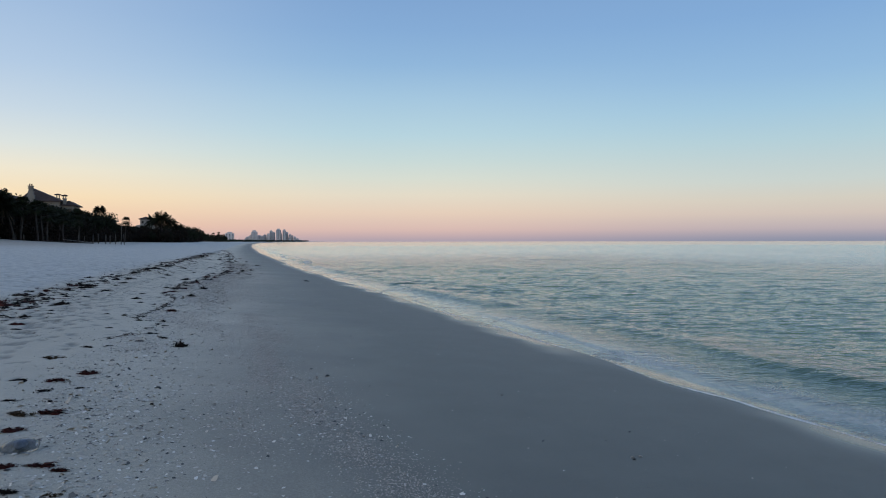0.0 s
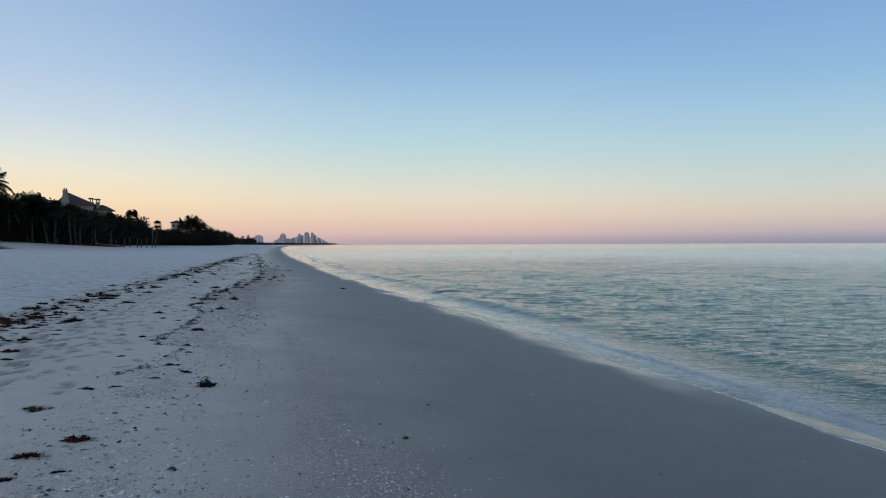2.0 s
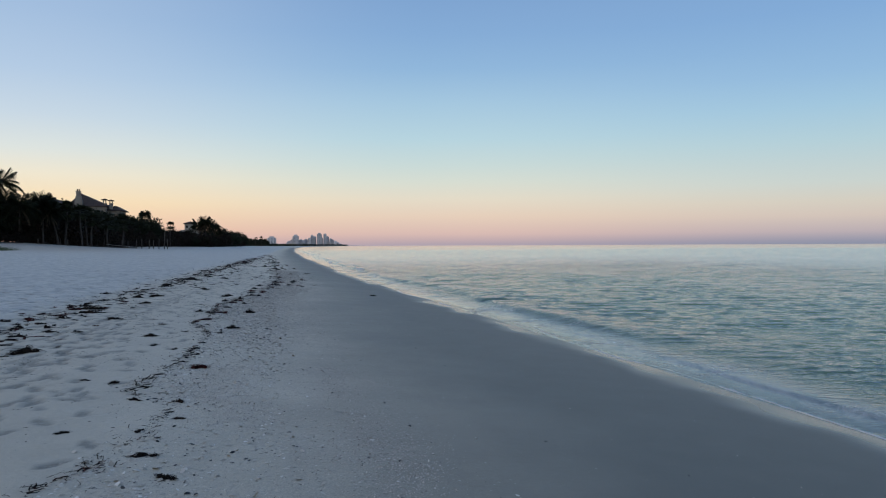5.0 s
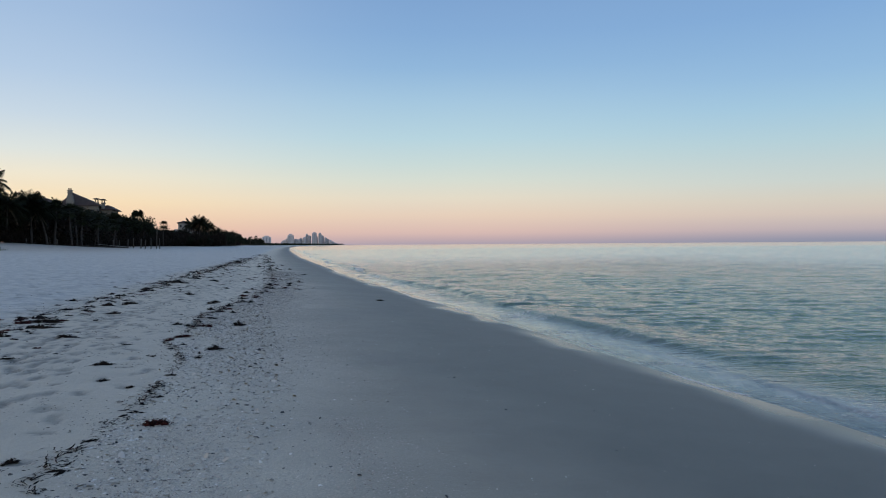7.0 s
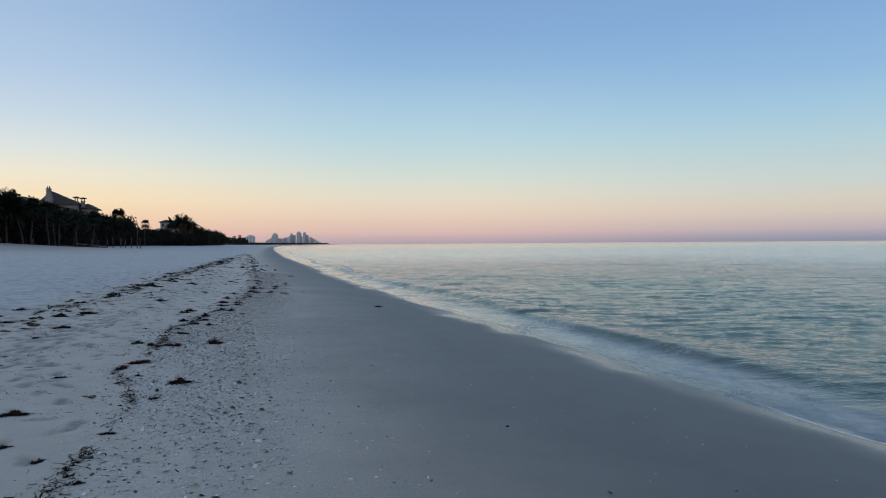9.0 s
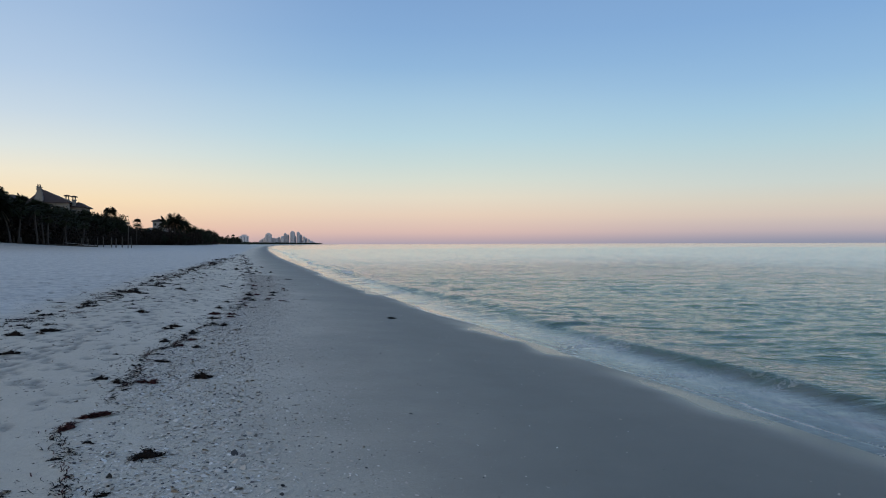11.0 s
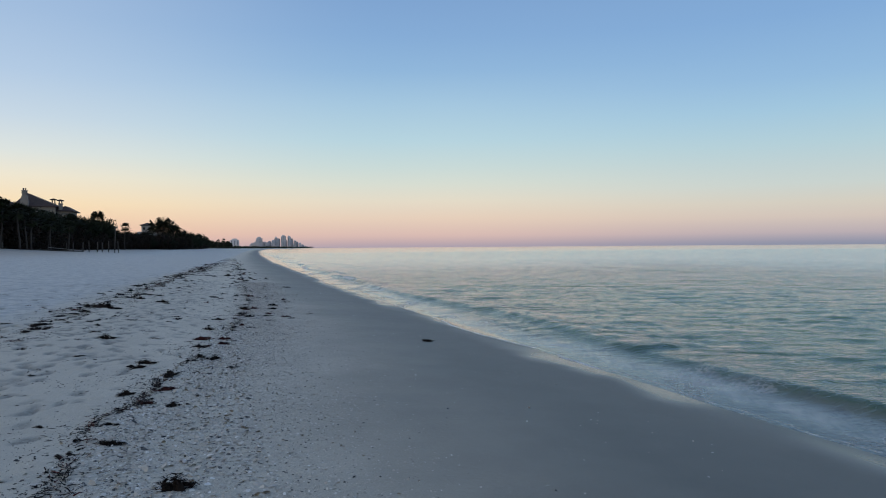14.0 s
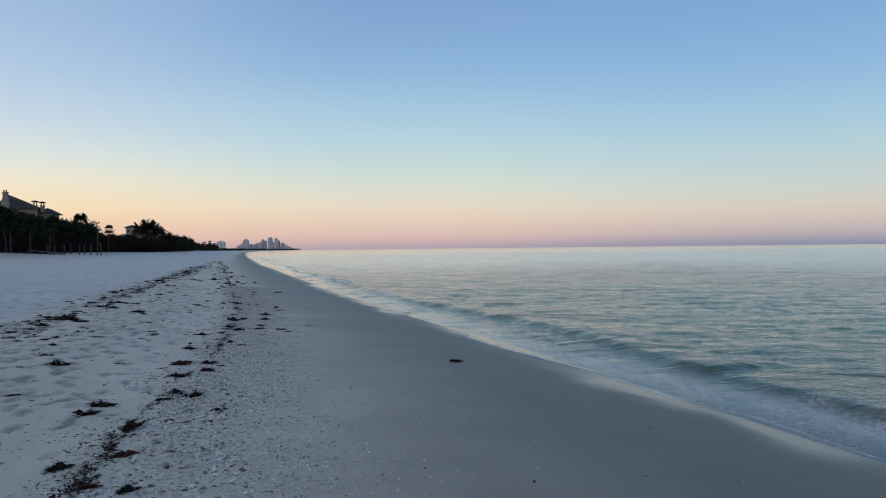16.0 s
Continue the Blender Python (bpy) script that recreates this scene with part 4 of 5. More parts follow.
def mansion():
    house = empty("mansion", "cream stucco mansion with hipped clay tile roofs and chimneys", "house")
    bm = bmesh.new()
    box(bm, (-62.5, 277, 0), (-50.5, 292, 15.9))
    box(bm, (-80, 279, 0), (-62.5, 293, 16.7))
    box(bm, (-50.5, 279, 0), (-46.4, 291, 14.6))
    box(bm, (-38.7, 281, 0), (-33.8, 290, 9.2))
    box(bm, (-46.4, 283, 0), (-38.7, 289, 7.6))
    part("wall", bm, STUCCO, house)
    bm = bmesh.new()
    hip_roof(bm, (-63.2, 276), (-49.8, 293), 16.1, 4.8, -60.0)
    part("roof", bm, ROOF, house, "steep dark clay tile hip")
    bm = bmesh.new()
    hip_roof(bm, (-81, 278), (-61.5, 294), 16.9, 2.2)
    part("roof", bm, ROOF, house)
    bm = bmesh.new()
    hip_roof(bm, (-51.2, 278), (-45.4, 292), 14.8, 1.7)
    part("roof", bm, ROOF, house)
    bm = bmesh.new()
    hip_roof(bm, (-39.5, 280), (-33.0, 291), 9.4, 1.6)
    part("roof", bm, ROOF, house)
    bm = bmesh.new()
    hip_roof(bm, (-46.5, 282.4), (-38.6, 289.6), 7.8, 1.2)
    part("roof", bm, ROOF, house)
    bm = bmesh.new()
    box(bm, (-60.6, 275.9, 12), (-58.2, 277.4, 18.2), 0.08)
    box(bm, (-60.3, 276.0, 18.2), (-58.5, 277.4, 19.5), 0.08)
    box(bm, (-60.1, 276.2, 19.5), (-58.8, 277.4, 21.0), 0.05)
    box(bm, (-60.3, 276.0, 20.3), (-58.6, 277.6, 20.6), 0.04)
    box(bm, (-60.3, 276.0, 21.0), (-58.6, 277.6, 21.3), 0.04)
    part("chimney", bm, STUCCO, house, "broad stepped stucco chimney")
    for px in (-59.8, -59.15):
        bm = bmesh.new()
        tube(bm, [(px, 276.8, 21.25), (px, 276.8, 21.45), (px, 276.8, 21.85), (px, 276.8, 22.0)], [0.30, 0.2, 0.2, 0.28], 10)
        part("chimney_pot", bm, ROOF, house, "clay chimney pot")
    for cx, top in ((-51.4, 18.9), (-49.3, 18.6)):
        bm = bmesh.new()
        box(bm, (cx - 0.55, 278.4, 14.6), (cx + 0.55, 279.6, 17.2), 0.05)
        box(bm, (cx - 0.70, 278.3, 16.9), (cx + 0.70, 279.7, 17.2), 0.04)
        for dx in (-0.38, 0.38):
            for dy in (-0.4, 0.4):
                box(bm, (cx + dx - 0.1, 279 + dy - 0.1, 17.2), (cx + dx + 0.1, 279 + dy + 0.1, top - 0.45), 0.02)
        ch = part("chimney", bm, STUCCO, house, "stucco chimney with an open cap")
        bm = bmesh.new()
        hip_roof(bm, (cx - 0.95, 278.0), (cx + 0.95, 280.0), top - 0.30, 0.30, thick=0.28)
        part("chimney_cap", bm, ROOF, ch)
    for x in (-57.6, -54):
        window(house, x, 277, 12.2, 1.5, 2.2)
        window(house, x, 277, 8.0, 1.5, 2.4)
    for x in (-75, -71):
        window(house, x, 279, 12.6, 1.5, 2.2)
    for x in (-49.6, -47.6):
        window(house, x, 279, 11.4, 1.1, 2.0)
        window(house, x, 279, 7.6, 1.1, 2.2)
    for y in (282, 286):
        window(house, -46.4, y, 12.0, 1.2, 1.6, "sea")
        window(house, -33.8, y, 6.0, 1.3, 2.0, "sea")


mansion()


def villa():
    house = empty("villa", "pale two-storey villa half hidden by palms", "house")
    bm = bmesh.new()
    box(bm, (-30.5, 331, 0), (-21.5, 342, 8.9))
    box(bm, (-28.9, 330.4, 8.9), (-24.7, 335.5, 11.6))
    part("wall", bm, PALE_STUCCO, house)
    bm = bmesh.new()
    hip_roof(bm, (-29.5, 329.8), (-24, 336.3), 11.7, 1.0)
    part("roof", bm, ROOF, house)
    bm = bmesh.new()
    hip_roof(bm, (-24.5, 330.2), (-20.5, 343), 9.1, 1.6)
    part("roof", bm, ROOF, house)
    for x in (-27.9, -25.9):
        window(house, x, 330.4, 9.7, 0.7, 1.0)
    for x in (-28.5, -26, -23.3):
        window(house, x, 331, 5.0, 1.3, 1.9)
    window(house, -21.5, 336, 5.0, 1.3, 1.9, "sea")


villa()


# ---------------------------------------------------------------- towers far down the coast
def tower(x0, x1, y, top, seed, crown=0.0):
    """A block of flats: body, slab edges of balconies in columns, a roof box."""
    r = random.Random(seed)
    thing = empty("apartment_tower", "pale high-rise block of flats on the far shore" if top > 30 else "low pale block of flats on the far shore", "building", "towers on the far shore")
    deep = max(16.0, (x1 - x0) * 0.9)
    bm = bmesh.new()
    box(bm, (x0, y, -1), (x1, y + deep, top), 0.3)
    part("wall", bm, CONCRETE, thing)
    columns = max(2, int((x1 - x0) / 6.5))
    pitch = (x1 - x0) / columns
    for k in range(columns):
        cx = x0 + pitch * (k + 0.5)
        bm = bmesh.new()
        box(bm, (cx - pitch * 0.15, y - 0.25, 2), (cx + pitch * 0.15, y + 0.4, top - 2.2))
        part("window", bm, HAZY_GLASS, thing, "column of dark windows and balconies")
        bm = bmesh.new()
        for f in range(int((top - 4) / 3.3)):
            box(bm, (cx - pitch * 0.20, y - 1.2, 2.4 + f * 3.3), (cx + pitch * 0.20, y + 0.3, 3.7 + f * 3.3))
        part("balcony", bm, CONCRETE, thing, "stack of white balconies")
    bm = bmesh.new()
    inset = (x1 - x0) * 0.22
    box(bm, (x0 + inset, y + deep * 0.2, top), (x1 - inset, y + deep * 0.7, top + 3.0 + crown), 0.2)
    part("roof", bm, CONCRETE, thing, "roof plant room")


for k, (x0, x1, top, back, crown) in enumerate((
        (186, 203, 26, 40, 0), (205, 214, 36, 20, 0), (213, 246, 55, 0, 5), (247, 262, 33, 30, 0), (262, 277, 29, 10, 0), (279, 294, 38, 40, 0), (294, 309, 41, 0, 2),
        (311, 326, 58, 20, 2), (327, 343, 52, 50, 0), (344, 369, 66, 0, 3), (371, 379, 44, 40, 0), (380, 396, 64, 10, 2), (397, 411, 52, 30, 0), (412, 424, 40, 0, 1), (426, 437, 34, 20, 0), (438, 450, 27, 0, 0), (452, 466, 18, 10, 0), (468, 480, 11, 10, 0))):
    tower(x0, x1, 3860 + back, top, k, crown)
for k, (x0, x1, top) in enumerate(((184, 200, 20), (200, 216, 30), (240, 258, 27), (256, 274, 35), (272, 290, 32), (288, 306, 30), (304, 322, 44), (322, 346, 40), (362, 384, 42), (390, 404, 40), (404, 420, 29), (418, 434, 22), (432, 446, 17))):
    tower(x0, x1, 3975, top, 70 + k, 0)
tower(41, 65, 2000, 25.0, 50, 0.5)
tower(8, 22, 1500, 10.5, 51, 0.5)


# ---------------------------------------------------------------- posts and timber by the trees
def timber_post(x, y, tall, thick):
    bm = bmesh.new()
    tube(bm, [(0, 0, -0.5), (0.01, 0, tall * 0.5), (0.03, 0.01, tall)], [thick, thick * 0.95, thick * 0.85], 8)
    ob = part("timber_post", bm, POST_WOOD, None, "", True)
    ob.matrix_basis = Matrix.Translation((x, y, ground_at(x, y))) @ pose(0, 0, 0, trng.uniform(-2, 2), trng.uniform(-2, 2), trng.uniform(0, 90))
    tagged(ob, "tall thin weathered timber pole standing in the sand" if tall > 2 else "short weathered timber post standing in the sand", "post", "posts on the upper beach")


for x, y, tall, thick in ((-21.5, 148, 1.7, 0.09), (-20.6, 148.4, 1.9, 0.09), (-19.4, 149, 1.8, 0.10), (-18.5, 148, 1.7, 0.09), (-17.7, 149.5, 2.0, 0.09), (-16.6, 148.5, 4.3, 0.08),
                          (-16.1, 149.2, 2.1, 0.08), (-23.0, 148, 1.4, 0.08), (-24.2, 149, 1.5, 0.08), (-35.3, 137, 0.9, 0.09), (-31.2, 139, 1.1, 0.09)):
    timber_post(x, y, tall, thick)


def boardwalk():
    thing = empty("boardwalk", "low dark timber boardwalk lying at the edge of the trees", "boardwalk")
    for k in range(26):
        x = -30.0 + k * 0.31
        bm = bmesh.new()
        z = ground_at(x, 151.0)
        box(bm, (x, 150.2, z + 0.10), (x + 0.27, 151.8, z + 0.17), 0.01)
        part("plank", bm, POST_WOOD, thing)
    for y in (150.4, 151.6):
        bm = bmesh.new()
        tube(bm, [(-30.0 + k * 1.01, y, ground_at(-30.0 + k * 1.01, y) + 0.02) for k in range(9)], [0.09] * 9, 6)
        part("beam", bm, POST_WOOD, thing)


boardwalk()


# ---------------------------------------------------------------- what the tide left on the sand
def weed_mesh(seed, strands, spread, tall, core=True, sides=11, levels=5):
    """Ragged lumps strung along a bent line, with ribbons tangled over them and trailing off, about a metre wide before scaling."""
    r = random.Random(seed)
    verts, faces = [], []
    lumps, bend = [], r.uniform(-0.5, 0.5)
    count = r.randint(4, 7)
    for k in range(count):
        f = (k + r.uniform(0.1, 0.9)) / count * 2 - 1
        size = spread * r.uniform(0.12, 0.30) * (1.15 - 0.75 * abs(f))
        lumps.append((Vector((f * spread * 0.62, spread * (bend * f * f + r.gauss(0, 0.13)), 0)), size, tall * r.uniform(0.45, 1.1) * (1 - 0.6 * abs(f))))
    for mid, size, high in (lumps if core else ()):
        rings = []
        for k in range(levels):
            f = 1 - k / (levels - 0.6)
            ring = []
            for q in range(sides):
                a = 6.2832 * q / sides
                rad = size * f * r.uniform(0.62, 1.25)
                ring.append(len(verts))
                verts.append(mid + Vector((math.cos(a) * rad * 1.35, math.sin(a) * rad * 0.8, high * (1 - f * f) ** 0.7 * r.uniform(0.55, 1.3) - 0.015)))
            rings.append(ring)
        for a, b in zip(rings, rings[1:]):
            for q in range(sides):
                faces.append((a[q], a[(q + 1) % sides], b[(q + 1) % sides], b[q]))
        faces.append(tuple(rings[-1]))
    for _ in range(strands):
        mid, size, high = r.choice(lumps)
        a0, far = r.uniform(0, 6.28), abs(r.gauss(0, 0.75))
        p = mid + Vector((math.cos(a0) * far * size * 1.3, math.sin(a0) * far * size * 0.8, high * max(0.0, 1 - far * far) ** 0.6 * r.uniform(0.6, 1.35) + 0.008))
        turn, w, curl = r.gauss(0, 0.8) + r.choice((0, 3.14)), r.uniform(0.006, 0.024), r.choice((-1, 1)) * r.uniform(0.05, 0.6)
        reach, prev = spread * r.uniform(0.05, 0.13), None
        for k in range(5):
            side = Vector((-math.sin(turn), math.cos(turn), r.uniform(-0.6, 0.9))) * w * (1 - 0.18 * k)
            n = len(verts)
            verts += [p - side, p + side]
            if prev is not None:
                faces.append((prev, prev + 1, n + 1, n))
            prev = n
            turn += curl + r.gauss(0, 0.35)
            p = p + Vector((math.cos(turn), math.sin(turn) * 0.8, r.gauss(-0.10, 0.25))) * reach
            p.z = max(0.004, p.z)
    return verts, faces


def weed(name, seed, strands, spread, tall, mat, label, core=True):
    verts, faces = weed_mesh(seed, strands, spread, tall, core)
    ob = mesh_part(name, verts, faces, mat)
    return tagged(ob, label, "seaweed", "seaweed along the tide lines")


weeds = {
    "clump": [weed("seaweed_clump", 100 + k, 150, 0.5, 0.20, WEED, "matted clump of dark dried seaweed on the sand") for k in range(4)],
    "red": [weed("seaweed_clump", 110 + k, 150, 0.5, 0.16, RED_WEED, "tangled reddish-brown seaweed clump on the sand") for k in range(3)],
    "gold": [weed("seaweed_clump", 115, 150, 0.5, 0.16, GOLD_WEED, "yellow-brown tuft of seaweed on the sand")],
    "flat": [weed("seaweed_strand", 120 + k, 110, 0.5, 0.11, WEED, "flat mat of dark seaweed strands on the sand") for k in range(4)],
    "string": [weed("seaweed_strand", 130 + k, 90, 0.5, 0.06, WEED if k % 2 else RED_WEED, "thin trailing string of dark seaweed along the tide line", False) for k in range(4)],
}
used_weed = set()


def torn_mesh(seed, strands, tall, core=True):
    """A plainer piece of the same weed, for what is strewn past counting."""
    verts, faces = weed_mesh(seed, strands, 0.5, tall, core, 7, 4)
    me = bpy.data.meshes.new("torn_piece")
    me.from_pydata(verts, [], faces)
    return me


torn_kinds = {kind: [torn_mesh(seed + k, strands, tall, core) for k in range(4)]
              for kind, seed, strands, tall, core in (("clump", 100, 34, 0.20, True), ("red", 110, 34, 0.16, True), ("flat", 120, 28, 0.11, True), ("string", 130, 46, 0.06, False))}


def lay_weed(kind, x, y, wide, turn=0.0, stretch=1.0, index=0, high=1.0, heap=None):
    """One clump on the sand, wide metres across."""
    first = weeds[kind][index % len(weeds[kind])]
    if kind in ("clump", "red", "gold"):
        wide *= 1.4
    turn += 28 * math.sin(37.0 * x + 11.0 * y)
    stretch = 1 + 0.45 * (stretch - 1)
    s = Vector((wide * stretch, wide * 1.15, wide * high))
    m = Matrix.Translation((x, y, ground_at(x, y))) @ pose(0, 0, 0, 0, 0, turn)
    if heap is not None:
        heap.append((torn_kinds[kind][index % 4], m @ Matrix.Diagonal(s.to_4d())))
        return None
    if first.name not in used_weed:
        used_weed.add(first.name)
        ob = first
        ob.matrix_basis = m
    else:
        ob = copy_thing(first, m)
    ob.scale = s
    return ob


# the clumps that stand out: kind, x, y, width, turn, stretch, which
lay_weed("gold", -1.55, 5.13, 0.16, -11, 1.3, 0)
lay_weed("red", -1.35, 5.16, 0.17, -10, 1.4, 1)
lay_weed("red", -1.48, 4.66, 0.12, 4, 1.6, 0)
lay_weed("red", -1.15, 3.84, 0.13, 12, 1.8, 1, 0.7)
lay_weed("red", -1.03, 3.75, 0.09, -14, 1.5, 2)
lay_weed("red", -1.32, 3.82, 0.10, 24, 1.4, 0)
lay_weed("clump", -1.21, 3.40, 0.10, 8, 1.4, 1)
lay_weed("gold", -0.99, 3.33, 0.08, 0, 1.4, 0)
lay_weed("flat", -1.57, 5.96, 0.17, 10, 1.6, 1)
lay_weed("flat", -1.72, 5.60, 0.13, 30, 1.6, 2)
lay_weed("flat", -1.42, 5.55, 0.10, -10, 1.8, 3)
lay_weed("flat", -1.86, 6.50, 0.15, 5, 1.8, 0)
lay_weed("flat", -1.30, 6.10, 0.10, 15, 1.8, 2)
lay_weed("red", -1.55, 6.43, 0.15, -10, 1.4, 2)
lay_weed("red", -1.34, 6.79, 0.16, -1, 1.4, 3)
lay_weed("gold", -1.84, 7.77, 0.20, 14, 1.3, 0)
lay_weed("flat", -1.61, 8.62, 0.16, -7, 1.9, 1)
lay_weed("flat", -1.39, 8.69, 0.12, 11, 1.9, 2)
lay_weed("clump", -0.57, 8.72, 0.19, 13, 0.7, 3, 1.4)
lay_weed("flat", -1.09, 9.11, 0.12, 9, 1.9, 0)
lay_weed("clump", -0.82, 9.49, 0.12, -3, 1.4, 1)
lay_weed("flat", -1.29, 9.69, 0.08, -4, 1.9, 2)
lay_weed("flat", -1.02, 9.97, 0.19, 7, 1.9, 3)
lay_weed("flat", -2.77, 10.39, 0.17, -6, 1.9, 0)
lay_weed("flat", -0.89, 10.97, 0.12, 7, 1.9, 1)
lay_weed("clump", -0.93, 11.58, 0.10, -11, 1.4, 2)
lay_weed("flat", -1.31, 11.67, 0.15, 6, 1.9, 3)
lay_weed("clump", -3.06, 12.13, 0.16, 9, 1.4, 0)
lay_weed("flat", -1.32, 12.24, 0.10, 25, 2, 1)
lay_weed("clump", -1.61, 12.43, 0.09, 1, 1.4, 2)
lay_weed("flat", -1.88, 12.52, 0.11, 8, 1.9, 3)
lay_weed("flat", -1.25, 12.85, 0.10, 0, 1.9, 0)
lay_weed("flat", -3.05, 13.01, 0.12, 13, 1.9, 1)
lay_weed("red", -0.90, 13.28, 0.18, 11, 1.4, 2, 1.2)
lay_weed("flat", -1.10, 13.71, 0.13, 4, 1.9, 3)
lay_weed("clump", -0.98, 14.27, 0.06, -1, 1.4, 0)
lay_weed("flat", -3.76, 14.39, 0.29, 5, 1.9, 1)
lay_weed("clump", -2.94, 14.50, 0.28, 2, 1.4, 2)
lay_weed("clump", -1.28, 14.72, 0.07, 4, 1.4, 3)
lay_weed("flat", -1.00, 15.36, 0.13, -4, 1.9, 0)
lay_weed("flat", -3.47, 15.69, 0.21, -11, 1.9, 1)
lay_weed("flat", -2.82, 16.45, 0.18, -12, 1.9, 2)
lay_weed("clump", -0.80, 16.50, 0.08, -1, 1.4, 3)
lay_weed("clump", -0.65, 17.25, 0.19, 2, 1.4, 0)
lay_weed("flat", -1.20, 17.26, 0.10, -2, 1.9, 1)
lay_weed("flat", -1.76, 17.51, 0.15, 0, 1.9, 2)
lay_weed("flat", -1.06, 17.63, 0.12, 1, 1.9, 3)
lay_weed("red", -1.26, 18.06, 0.20, 50, 1.8, 0, 0.7)
lay_weed("clump", -2.64, 18.36, 0.27, -7, 1.4, 1)
lay_weed("red", -1.15, 18.40, 0.22, 20, 1.9, 2, 0.7)
lay_weed("clump", -3.52, 18.60, 0.19, -7, 1.4, 3)
lay_weed("flat", -1.03, 19.53, 0.06, -5, 1.9, 0)
lay_weed("red", -0.90, 19.85, 0.19, -5, 1.6, 1)
lay_weed("clump", -1.35, 20.05, 0.14, -12, 1.4, 2)
lay_weed("clump", -0.38, 20.12, 0.19, -7, 1.2, 3, 1.4)
lay_weed("flat", -3.42, 20.43, 0.43, -2, 1.9, 0)
lay_weed("clump", -0.87, 21.18, 0.16, -7, 1.4, 1)
lay_weed("clump", -1.43, 21.74, 0.07, -8, 1.4, 2)
lay_weed("flat", -0.96, 21.77, 0.16, 4, 1.9, 3)
lay_weed("clump", -0.52, 22.45, 0.13, 4, 1.4, 0)
lay_weed("flat", -3.20, 22.46, 0.25, -1, 1.9, 1)
lay_weed("red", -0.74, 22.52, 0.12, 4, 1.4, 2)
lay_weed("red", -0.60, 23.20, 0.15, 9, 1.4, 3)
lay_weed("clump", -3.03, 23.69, 0.22, 5, 1.4, 0)
lay_weed("clump", -2.68, 24.10, 0.26, -7, 1.4, 1)
lay_weed("clump", -0.35, 24.21, 0.07, 2, 1.4, 2)
lay_weed("clump", 0.07, 24.51, 0.06, 13, 1.4, 3)
lay_weed("clump", -1.08, 24.59, 0.09, 1, 1.4, 0)
lay_weed("flat", -3.29, 24.96, 0.20, 11, 1.9, 1)
lay_weed("flat", -0.45, 25.09, 0.20, 4, 1.9, 2)
lay_weed("clump", -0.15, 25.26, 0.18, 12, 1.4, 3)
lay_weed("flat", -1.76, 25.38, 0.15, -1, 1.9, 0)
lay_weed("clump", -0.31, 26.37, 0.15, 13, 1.4, 1)
lay_weed("red", -0.03, 26.79, 0.16, 6, 1.4, 2)
lay_weed("clump", -1.72, 27.30, 0.22, -1, 1.2, 3)
lay_weed("red", -0.01, 27.41, 0.18, -1, 1.4, 0)
lay_weed("clump", 3.48, 27.64, 0.18, 2, 1.3, 1, 1.1)
lay_weed("clump", -2.10, 29.23, 0.12, -7, 1.4, 2)
lay_weed("clump", -3.02, 29.27, 0.17, 12, 1.4, 3)
lay_weed("clump", 0.18, 30.00, 0.08, 0, 1.4, 0)
lay_weed("flat", -3.04, 30.93, 0.23, 10, 1.9, 1)
lay_weed("flat", 0.96, 31.78, 0.28, 11, 1.9, 2)
lay_weed("flat", -2.78, 32.09, 0.38, 2, 1.9, 3)
lay_weed("flat", -2.23, 32.56, 0.31, 8, 1.9, 0)
lay_weed("flat", -2.58, 33.04, 0.66, 4, 1.9, 1)
lay_weed("clump", 1.25, 33.78, 0.19, -5, 1.4, 2)
lay_weed("flat", -2.09, 37.61, 0.45, 3, 1.9, 3)
lay_weed("clump", 0.56, 55.07, 0.34, -4, 1.4, 0)
lrng = random.Random(31)
torn, torn_red = [], []


def strew(name, heap, mat, label):
    """Torn weed past counting, joined into one mesh."""
    verts, faces = [], []
    for data, m in heap:
        n = len(verts)
        verts += [m @ v.co for v in data.vertices]
        faces += [tuple(n + k for k in f.vertices) for f in data.polygons]
    tagged(mesh_part(name, verts, faces, mat), label, "seaweed", kind="stuff")


# the lower tide line: a broken string of strands that follows its bends
for k in range(230):
    y = 3.0 + 30 * (k + lrng.random()) / 230
    if y < 9.4 and lrng.random() < 0.9 or y > 9.4 and lrng.random() < 0.45:
        continue
    x, slope = float(lower_wrack(y)), float(lower_wrack(y + 0.1) - lower_wrack(y - 0.1)) / 0.2
    lay_weed(lrng.choice(["string", "string", "flat"]), x + lrng.gauss(0, 0.045), y, lrng.uniform(0.05, 0.12), math.degrees(math.atan2(1.0, slope)) + lrng.gauss(0, 25), lrng.uniform(1.2, 2.2), lrng.randrange(4), heap=None if k % 3 == 0 else torn)
for k in range(90):
    y = 24 + 70 * lrng.random() ** 1.5
    lay_weed(lrng.choice(["flat", "flat", "clump", "red"]), float(lower_wrack(y)) + lrng.gauss(0, 0.35), y, lrng.uniform(0.10, 0.24), lrng.gauss(0, 30), lrng.uniform(1.2, 2.0), lrng.randrange(4))
